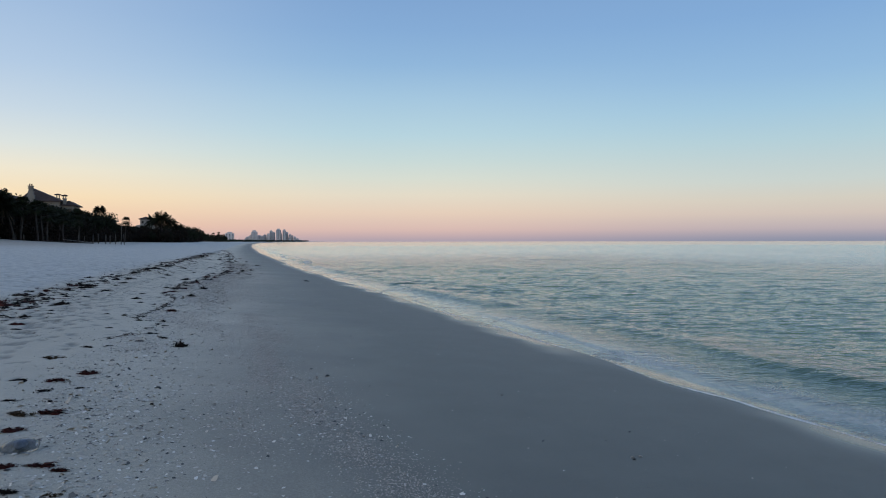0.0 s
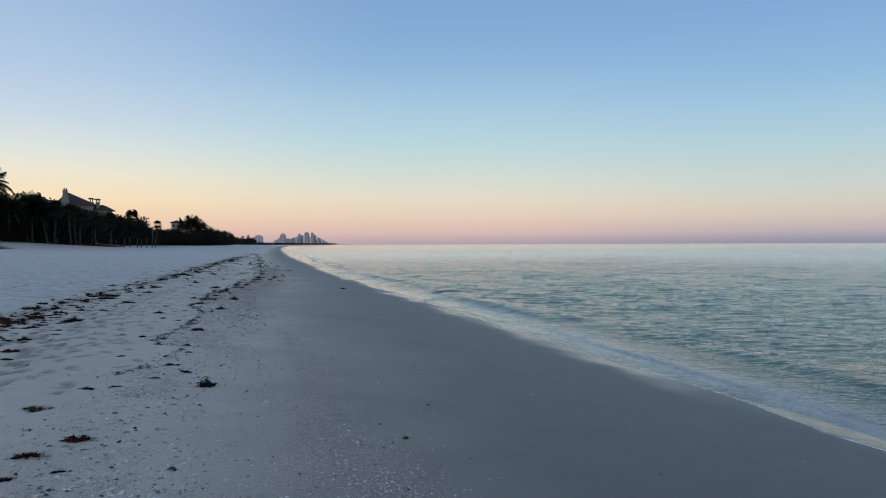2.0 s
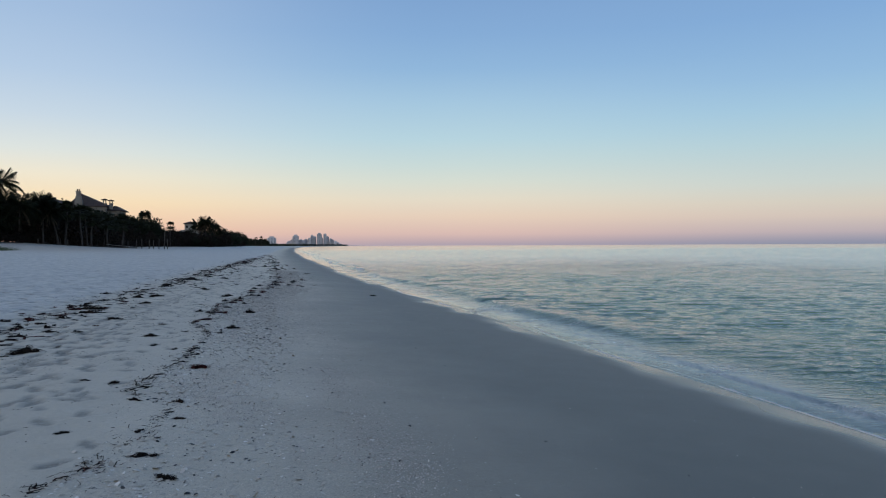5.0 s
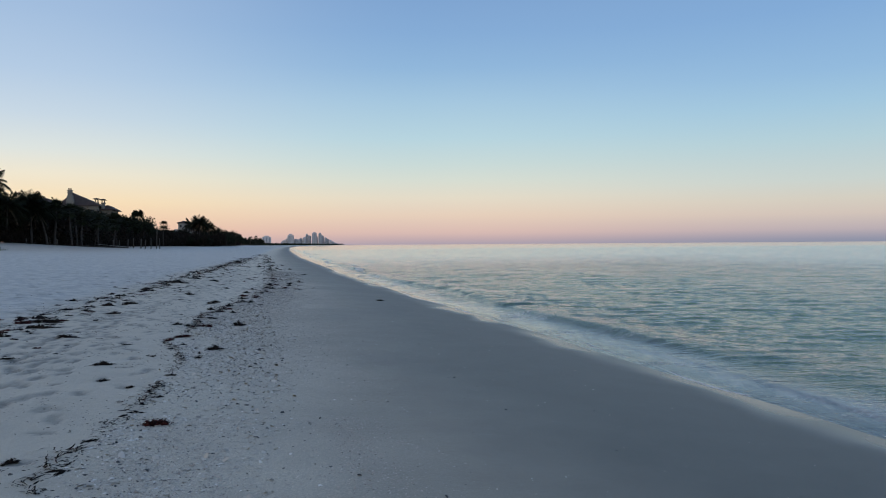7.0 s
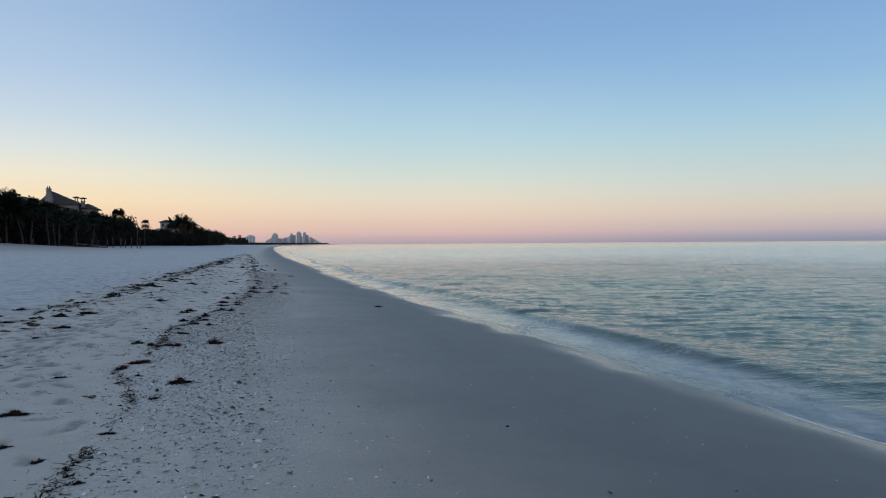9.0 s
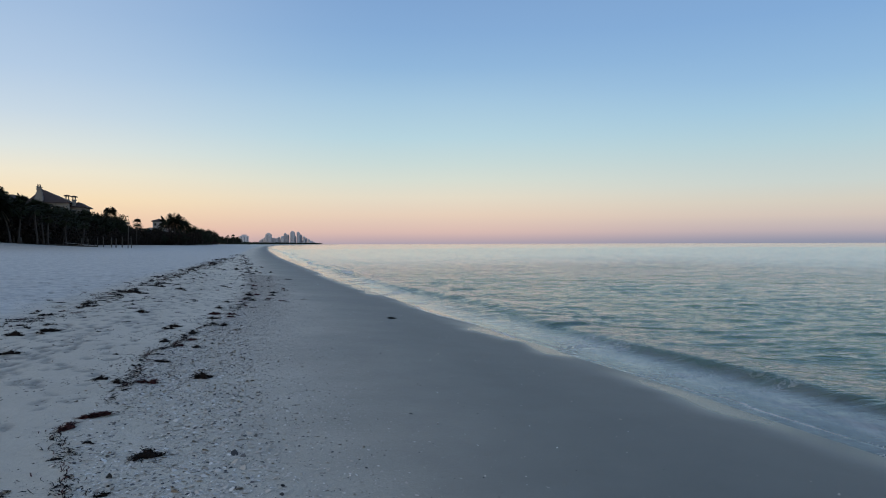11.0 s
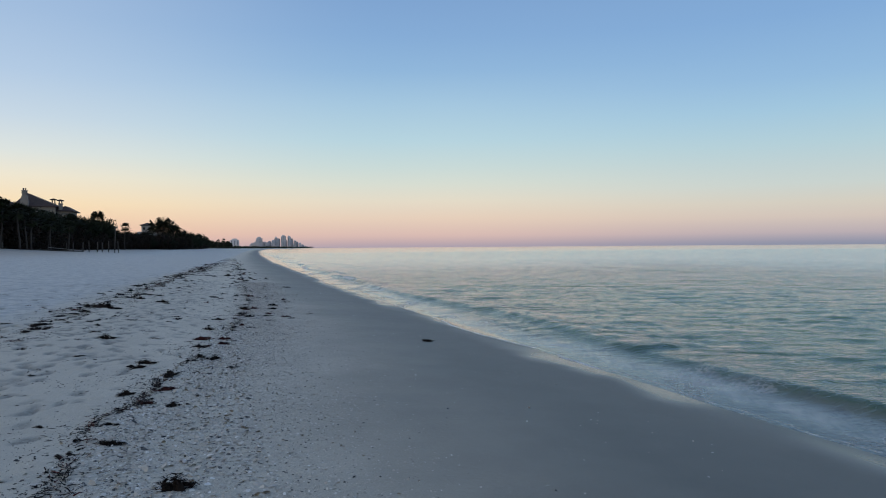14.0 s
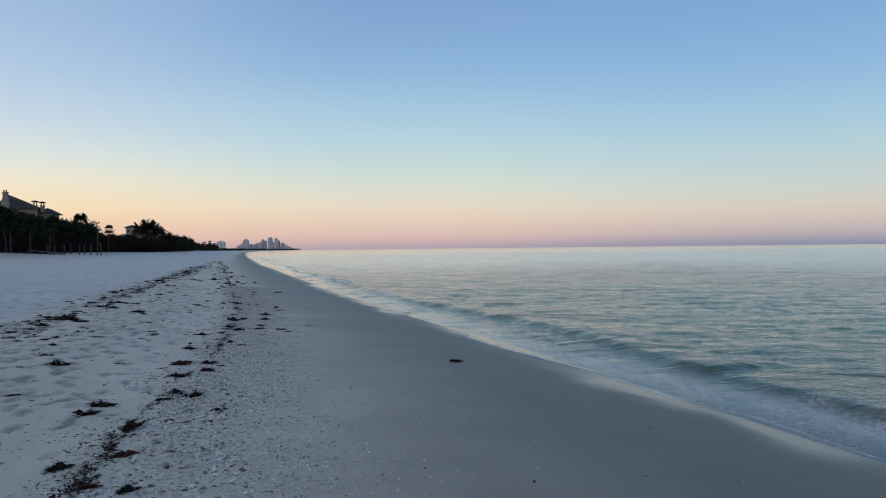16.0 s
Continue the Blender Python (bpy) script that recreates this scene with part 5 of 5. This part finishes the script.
# the upper tide line: wider, of torn mats
for k in range(760):
    y = 6 + 80 * lrng.random() ** 1.7
    wide = 0.09 + 0.22 * lrng.random() ** 1.4
    x = float(upper_wrack(y)) + lrng.gauss(0, 0.27 if k % 3 else 0.75)
    lay_weed(lrng.choice(["flat", "flat", "string", "string", "flat", "red"]), x, y, wide * (0.7 if k % 3 == 0 else 1.0), lrng.gauss(0, 28), lrng.uniform(1.1, 2.0), lrng.randrange(4), heap=None if y < 26 and k % 4 == 0 else torn if k % 5 else torn_red)
for k in range(70):
    y = 4 + 40 * lrng.random()
    f = lrng.random()
    x = float(upper_wrack(y)) * (1 - f) + float(lower_wrack(y)) * f
    lay_weed(lrng.choice(["flat", "flat", "string", "clump"]), x, y, lrng.uniform(0.05, 0.16), lrng.gauss(0, 30), lrng.uniform(1.2, 2.6), lrng.randrange(4))


for k in range(520):
    y = 7 + 62 * lrng.random() ** 1.5
    x = float(upper_wrack(y)) + lrng.gauss(-0.05, 0.30)
    if float(lattice(np.array(x * 1.1), np.array(y * 0.45), 86)) < lrng.uniform(-0.3, 0.5):
        continue
    lay_weed(lrng.choice(["flat", "flat", "string", "clump"]), x, y, lrng.uniform(0.10, 0.30), lrng.gauss(10, 35), lrng.uniform(1.2, 2.2), lrng.randrange(4), 0.8, heap=torn if k % 6 else torn_red)


for k in range(190):
    y = 6.5 + 11 * lrng.random()
    lay_weed(lrng.choice(["flat", "flat", "string", "clump"]), float(upper_wrack(y)) + lrng.gauss(0.05, 0.38), y, lrng.uniform(0.08, 0.24), lrng.gauss(10, 35), lrng.uniform(1.2, 2.2), lrng.randrange(4), 0.8, heap=torn if k % 6 else torn_red)


for k in range(460):
    y = 30 + 88 * lrng.random() ** 1.25
    f = lrng.choice((lrng.gauss(0.0, 0.16), lrng.gauss(1.0, 0.2), lrng.random()))
    x = float(upper_wrack(y)) * (1 - f) + float(lower_wrack(y)) * f
    lay_weed(lrng.choice(["flat", "flat", "clump", "string"]), x, y, lrng.uniform(0.10, 0.29), lrng.gauss(5, 40), lrng.uniform(1.2, 2.2), lrng.randrange(4), 0.8, heap=torn if k % 7 else torn_red)


def tide_thread(name, seed, count, mat, label):
    """The thin dark thread of torn ribbons that marks the last reach of the water, with loops and gaps."""
    r = random.Random(seed)
    verts, faces = [], []
    while len(faces) < count * 3:
        y = r.uniform(9.0, 34.0)
        if float(lattice(np.array(y * 0.9), np.array(2.5), 87)) + 0.5 * float(lattice(np.array(y * 3.1), np.array(seed * 0.7), 88)) < r.uniform(-0.1, 0.7):
            continue
        loop = 0.10 * float(lattice(np.array(y * 2.1), np.array(0.5), 84)) + 0.05 * float(lattice(np.array(y * 5.3), np.array(0.5), 85))
        slope = float(lower_wrack(y + 0.1) - lower_wrack(y - 0.1)) / 0.2 + 0.21 * float(lattice(np.array(y * 2.1 + 0.15), np.array(0.5), 84) - lattice(np.array(y * 2.1 - 0.15), np.array(0.5), 84)) / 0.3
        x = float(lower_wrack(y)) + loop + r.gauss(0, 0.02 if r.random() < 0.7 else 0.09)
        turn = math.atan2(1.0, slope) + r.gauss(0, 0.6)
        step, w, base = r.uniform(0.012, 0.035), r.uniform(0.0018, 0.005), ground_at(x, y)
        p, prev = Vector((x, y, base + r.uniform(0.002, 0.022))), None
        for k in range(4):
            side = Vector((-math.sin(turn), math.cos(turn), r.uniform(-0.6, 0.9))) * w * (1 - 0.15 * k)
            n = len(verts)
            verts += [p - side, p + side]
            if prev is not None:
                faces.append((prev, prev + 1, n + 1, n))
            prev = n
            turn += r.gauss(0, 0.4)
            p = p + Vector((math.cos(turn), math.sin(turn), 0)) * step
            p.z = base + max(0.003, p.z - base + r.gauss(0, 0.005))
    tagged(mesh_part(name, verts, faces, mat), label, "seaweed", kind="stuff")


tide_thread("seaweed_thread", 3, 900, WEED, "thin dark thread of torn seaweed along the lower tide line")
tide_thread("seaweed_thread", 4, 350, RED_WEED, "reddish torn seaweed in the thread along the lower tide line")
strew("torn_seaweed", torn, WEED, "torn dark seaweed strewn along the tide lines")
strew("torn_seaweed", torn_red, RED_WEED, "torn reddish seaweed strewn along the upper tide line")
for pieces in torn_kinds.values():
    for me in pieces:
        bpy.data.meshes.remove(me)


def ground_heights(x, y):
    """Heights of the built ground under many points."""
    u = x - shore(y)
    i = np.clip(np.searchsorted(G_US, u) - 1, 0, len(G_US) - 2)
    j = np.clip(np.searchsorted(G_YS, y) - 1, 0, len(G_YS) - 2)
    fu, fy = (u - G_US[i]) / (G_US[i + 1] - G_US[i]), (y - G_YS[j]) / (G_YS[j + 1] - G_YS[j])
    return (G_Z[j, i] * (1 - fu) + G_Z[j, i + 1] * fu) * (1 - fy) + (G_Z[j + 1, i] * (1 - fu) + G_Z[j + 1, i + 1] * fu) * fy


def flakes(name, r, x, y, size, long, cup, turn, tilt, mat):
    """Many small cupped flakes on the sand, one mesh."""
    n = len(x)
    z = ground_heights(x, y)
    tx, ty = r.normal(0, tilt, n), r.normal(0, tilt, n)
    ang = np.array([0.0, 1.05, 2.1, 3.14, 4.2, 5.25])
    rim = np.stack([np.cos(ang)[None, :] * long[:, None], np.repeat(np.sin(ang)[None, :], n, 0), np.full((n, 6), -0.1)], -1) * r.uniform(0.7, 1.25, (n, 6))[..., None]
    pts = np.concatenate([np.repeat([[[0.1, 0, cup]]], n, 0), rim], 1) * size[:, None, None]
    c, s = np.cos(turn)[:, None], np.sin(turn)[:, None]
    px, py = pts[..., 0] * c - pts[..., 1] * s, pts[..., 0] * s + pts[..., 1] * c
    pz = pts[..., 2] + px * tx[:, None] + py * ty[:, None]
    verts = np.stack([px + x[:, None], py + y[:, None], pz + z[:, None] + 0.14 * size[:, None]], -1).reshape(-1, 3)
    tri = np.array([(0, 1 + k, 1 + (k + 1) % 6) for k in range(6)])
    faces = (tri[None] + (np.arange(n) * 7)[:, None, None]).reshape(-1, 3)
    me = bpy.data.meshes.new(name)
    me.vertices.add(len(verts))
    me.vertices.foreach_set("co", verts.ravel().astype(np.float32))
    me.loops.add(faces.size)
    me.loops.foreach_set("vertex_index", faces.ravel().astype(np.int32))
    me.polygons.add(len(faces))
    me.polygons.foreach_set("loop_start", (np.arange(len(faces)) * 3).astype(np.int32))
    me.update(calc_edges=True)
    me.materials.append(mat)
    return new(name, me)


def litter():
    """Torn weed and twigs too small to pick apart, in broken lines along the two tide marks."""
    r = np.random.default_rng(41)
    n = 400000
    y = 1.3 + 80 * r.random(n) ** 1.35
    pick = r.random(n)
    up, low = upper_wrack(y), lower_wrack(y)
    x = np.where(pick < 0.45, up + r.normal(0, 1, n) * np.where(pick < 0.3, 0.28, 0.8), np.where(pick < 0.68, low + 0.05 * lattice(y / 0.4, 0 * y, 84) + r.normal(0, 1, n) * np.where(pick < 0.60, 0.03, np.where(y < 26, 0.14, 0.35)), np.where(pick < 0.86, up + (low - up) * r.random(n), low + np.abs(r.normal(0, 0.9, n)))))
    lumps = 0.6 * lattice(x * 1.5, y * 0.8, 81) + 0.6 * lattice(x * 5, y * 3, 82)
    keep = (lumps > r.uniform(0.0, 0.75, n)) | (r.random(n) < 0.05)
    keep &= (y > 9.2) | (pick < 0.45) | (pick > 0.68)
    keep &= (pick < 0.86) | (r.random(n) < 0.06)
    x, y = x[keep][:48000], y[keep][:48000]
    n = len(x)
    size = (0.0016 + 0.0045 * r.random(n) ** 2) * np.interp(y, [8, 14, 26], [0.75, 0.9, 1.4])
    tagged(flakes("tide_litter", r, x, y, size, r.uniform(1.5, 5.5, n), 0.6, r.normal(0, 0.9, n) + 0.6 * lattice(x * 2, y * 2, 83), 0.2, WEED),
           "fine dark seaweed litter and twigs along the tide lines", "seaweed", kind="stuff")


litter()


def shell_density(x, y):
    """How thick the broken shell lies, 0 to 1."""
    mid = np.interp(y, [0, 5.7, 6.6, 10, 13, 15, 20, 30, 60], [0.9, 0.75, 0.58, 0.6, 0.5, 0.2, 0.0, 0.6, 1.7])
    half = np.interp(y, [0, 7, 10, 14, 20, 40], [0.22, 0.24, 0.4, 0.62, 0.75, 0.8])
    band = np.exp(-((x - mid) / half) ** 2)
    amount = np.interp(y, [0, 5, 10, 14, 17, 22, 40, 70], [0.6, 0.45, 0.16, 0.18, 0.6, 1.0, 0.9, 0.4])
    even = np.clip((y - 14) / 4, 0, 1)
    streak = np.clip(0.45 + 0.9 * lattice(x * 1.3 + 50, y * 0.4, 91) + 0.6 * lattice(x * 3.4 + 9, y * 1.2, 92), 0.04, 1.4) * (1 - even) + even * (0.8 + 0.35 * lattice(x * 1.6, y * 0.7, 94))
    up = np.exp(-((x - lower_wrack(y) - 0.55) / 0.5) ** 2) * np.clip(0.36 + 0.5 * lattice(x * 2.2 + 5, y * 0.9, 93), 0.03, 1) * (0.35 + 0.65 * even)
    stop = np.clip((x - lower_wrack(y) + 0.45) / 0.4, 0.02, 1)
    return np.clip(band * amount * streak + up, 0, 1) * stop + 0.003 * (x > -1.5)


def shell_bits():
    """Broken shell: small cupped flakes lying at all angles, one mesh."""
    r = np.random.default_rng(17)
    want = 108000
    xs, ys = np.zeros(0), np.zeros(0)
    while len(xs) < want:
        n = 200000
        y = 1.2 + 48 * r.random(n) ** 1.2
        x = r.uniform(-3.2, 4.0, n)
        keep = r.random(n) < shell_density(x, y)
        xs, ys = np.concatenate([xs, x[keep]]), np.concatenate([ys, y[keep]])
    # finer gravel of shell in the near streaks
    fine = 52000
    nx, ny = np.zeros(0), np.zeros(0)
    while len(nx) < fine:
        n = 200000
        y, x = r.uniform(2.2, 13.5, n), r.uniform(-1.8, 1.6, n)
        mid = np.interp(y, [2, 5.7, 6.6, 10, 13.5], [0.85, 0.62, 0.48, 0.55, 0.45]) + 0.10 * lattice(y * 0.6, 0 * y, 95)
        gravel = np.exp(-((x - mid) / (0.25 + 0.08 * lattice(y * 0.8, 0 * y + 3, 96))) ** 2) * np.interp(y, [2, 8, 11, 13.5], [1.0, 0.8, 0.4, 0.3])
        side = 0.30 * np.exp(-((x - mid + 0.55) / 0.3) ** 2) * np.clip(0.3 + lattice(x * 2.5, y, 97), 0, 1)
        left = 0.42 * np.exp(-((x - lower_wrack(y) - 0.6) / 0.42) ** 2) * np.clip(0.4 + lattice(x * 2, y * 0.8, 98), 0.05, 1)
        keep = r.random(n) < np.clip(gravel * np.clip(0.7 + 0.6 * lattice(x * 4, y * 2, 99), 0.2, 1) + side + left, 0, 1)
        nx, ny = np.concatenate([nx, x[keep]]), np.concatenate([ny, y[keep]])
    gx, gy = nx[:fine], ny[:fine]
    tagged(flakes("shell_grit", r, gx, gy, 0.0025 + 0.0045 * r.random(fine) ** 2.5, r.uniform(0.9, 1.7, fine), 0.38, r.uniform(0, 6.28, fine), 0.35, PINK_BITS),
           "fine pinkish crushed shell in streaks on the damp sand", "shells", kind="stuff")
    x, y = xs[:want], ys[:want]
    size = 0.0036 + 0.0080 * r.random(want) ** 3 + 0.015 * (r.random(want) < 0.16 * (x < 0.2)) * r.random(want)
    size *= np.where((y < 14) & (x > 0.0), 0.68, 1.0)
    size *= 1 + np.clip((y - 22) / 30, 0, 1) * 0.5
    tagged(flakes("shell_bits", r, x, y, size, r.uniform(0.9, 1.9, want), 0.38, r.uniform(0, 6.28, want), 0.35, SHELL_BITS),
           "thick scatter of broken white and grey shell on the sand", "shells", kind="stuff")


shell_bits()


def shell_pieces():
    """Larger broken shells, pale and flat, just below the lower line of weed."""
    r = np.random.default_rng(23)
    n = 60000
    y = 2.0 + 30 * r.random(n) ** 1.2
    x = lower_wrack(y) + 0.05 + np.abs(r.normal(0.25, 0.45, n)) * np.interp(y, [5, 11], [1.5, 1.0])
    x = np.where((r.random(n) < 0.14) & (y < 12), np.interp(y, [2, 6, 10, 13], [0.9, 0.6, 0.6, 0.5]) + r.normal(0, 0.25, n), x)
    keep = r.random(n) < np.clip(0.30 + 0.8 * lattice(x * 1.4, y * 0.6, 101) + 0.4 * lattice(x * 4, y * 2, 102), 0.03, 1) * np.interp(y, [2, 9, 12, 20, 32], [0.9, 0.7, 0.9, 1.0, 0.6])
    x, y = x[keep][:20000], y[keep][:20000]
    n = len(x)
    tagged(flakes("shell_pieces", r, x, y, 0.004 + 0.010 * r.random(n) ** 2.2, r.uniform(1.0, 1.8, n), 0.30, r.uniform(0, 6.28, n), 0.28, PALE_BITS),
           "larger pale broken shells below the tide line", "shells", kind="stuff")


shell_pieces()


def shell_mesh(seed):
    """A cockle half: a ribbed cup with a hinge."""
    r = random.Random(seed)
    bm = bmesh.new()
    rows = []
    for k in range(5):
        f = (k + 1) / 5
        row = []
        for s in range(13):
            a = -1.25 + 2.5 * s / 12
            rad = f * (1.0 + (0.035 if s % 2 else -0.035) * f) * (1 + 0.06 * r.random())
            row.append(bm.verts.new((math.cos(a) * rad - 0.5, math.sin(a) * rad * 0.95, 0.42 * math.sin(math.pi * min(1, 0.1 + 0.9 * f)) * math.cos(a * 0.75))))
        rows.append(row)
    hinge = bm.verts.new((-0.55, 0, 0.05))
    for s in range(12):
        bm.faces.new((hinge, rows[0][s], rows[0][s + 1]))
        for a, b in zip(rows, rows[1:]):
            bm.faces.new((a[s], b[s], b[s + 1], a[s + 1]))
    bmesh.ops.solidify(bm, geom=bm.faces[:], thickness=0.05)
    return bm


shell_kinds = []
for k in range(4):
    for mat, label in ((SHELL, "bleached cockle shell lying on the sand"), (DARK_SHELL, "dark grey cockle shell lying on the sand")):
        ob = part("cockle_shell", shell_mesh(200 + k), mat, None, "", True)
        tagged(ob, label, "shell", "shells on the sand")
        shell_kinds.append(ob)
used_shell = set()


def lay_shell(kind, x, y, size, turn, tilt):
    first = shell_kinds[kind % 8]
    m = Matrix.Translation((x, y, ground_at(x, y) + 0.002)) @ pose(0, 0, 0, tilt, tilt * 0.5, turn)
    if first.name not in used_shell:
        used_shell.add(first.name)
        ob = first
        ob.matrix_basis = m
    else:
        ob = copy_thing(first, m)
    ob.scale = (size, size, size)


lay_shell(1, -0.65, 6.1, 0.045, 30, 8)
lay_shell(0, -0.35, 20.7, 0.05, 15, 5)
lay_shell(3, 0.97, 6.73, 0.042, 200, 6)
lay_shell(0, 0.55, 5.4, 0.03, 70, 10)
for k in range(340):
    y = 2.5 + 27 * lrng.random()
    x = lrng.uniform(-1.2, 3.2) if k % 3 == 0 else float(lower_wrack(y)) + lrng.uniform(0.1, 1.2)
    lay_shell(k if k < 8 else lrng.choice([0, 0, 2, 4, 6, 1, 3, 5, 7]), x, y, lrng.uniform(0.011, 0.024), lrng.uniform(0, 360), lrng.gauss(0, 12))


def jellyfish():
    """A clear dome over a paler core, slumped on the sand."""
    def disc(profile):
        bm = bmesh.new()
        rings = []
        for k, (rad, z) in enumerate(profile):
            rings.append([bm.verts.new((math.cos(6.2832 * q / 26) * rad * (1 + 0.05 * math.sin(q * 1.7 + k * 0.4)), math.sin(6.2832 * q / 26) * rad * 0.86, z)) for q in range(26)])
        for a, b in zip(rings, rings[1:]):
            for q in range(26):
                bm.faces.new((a[q], a[(q + 1) % 26], b[(q + 1) % 26], b[q]))
        bm.faces.new(rings[-1])
        return bm
    ob = part("jellyfish", disc(((0.060, -0.006), (0.098, -0.002), (0.108, 0.010), (0.106, 0.026), (0.095, 0.042), (0.078, 0.054), (0.055, 0.062), (0.030, 0.066), (0.010, 0.067))), JELLY, None, "", True)
    ob.matrix_basis = put(-1.32, 4.2, 25)
    tagged(ob, "glassy dark grey-blue stranded jellyfish on the sand", "jellyfish")
    part("core", disc(((0.024, 0.010), (0.036, 0.020), (0.032, 0.034), (0.020, 0.042), (0.008, 0.045))), JELLY_CORE, ob, "paler cloudy middle", True)


jellyfish()


def bleached_plank():
    """A pale fallen plank that leans against the boardwalk."""
    bm = bmesh.new()
    box(bm, (-3.2, -0.14, 0.0), (3.2, 0.14, 0.06), 0.01)
    ob = part("fallen_plank", bm, BLEACHED)
    z0, z1 = ground_at(-26.6, 149.6), ground_at(-21.0, 149.6)
    ob.matrix_basis = Matrix.Translation((-23.8, 149.6, (z0 + z1) / 2 + 0.33)) @ pose(0, 0, 0, 0, 6, 0)
    tagged(ob, "pale bleached plank leaning on the boardwalk edge", "plank")


bleached_plank()
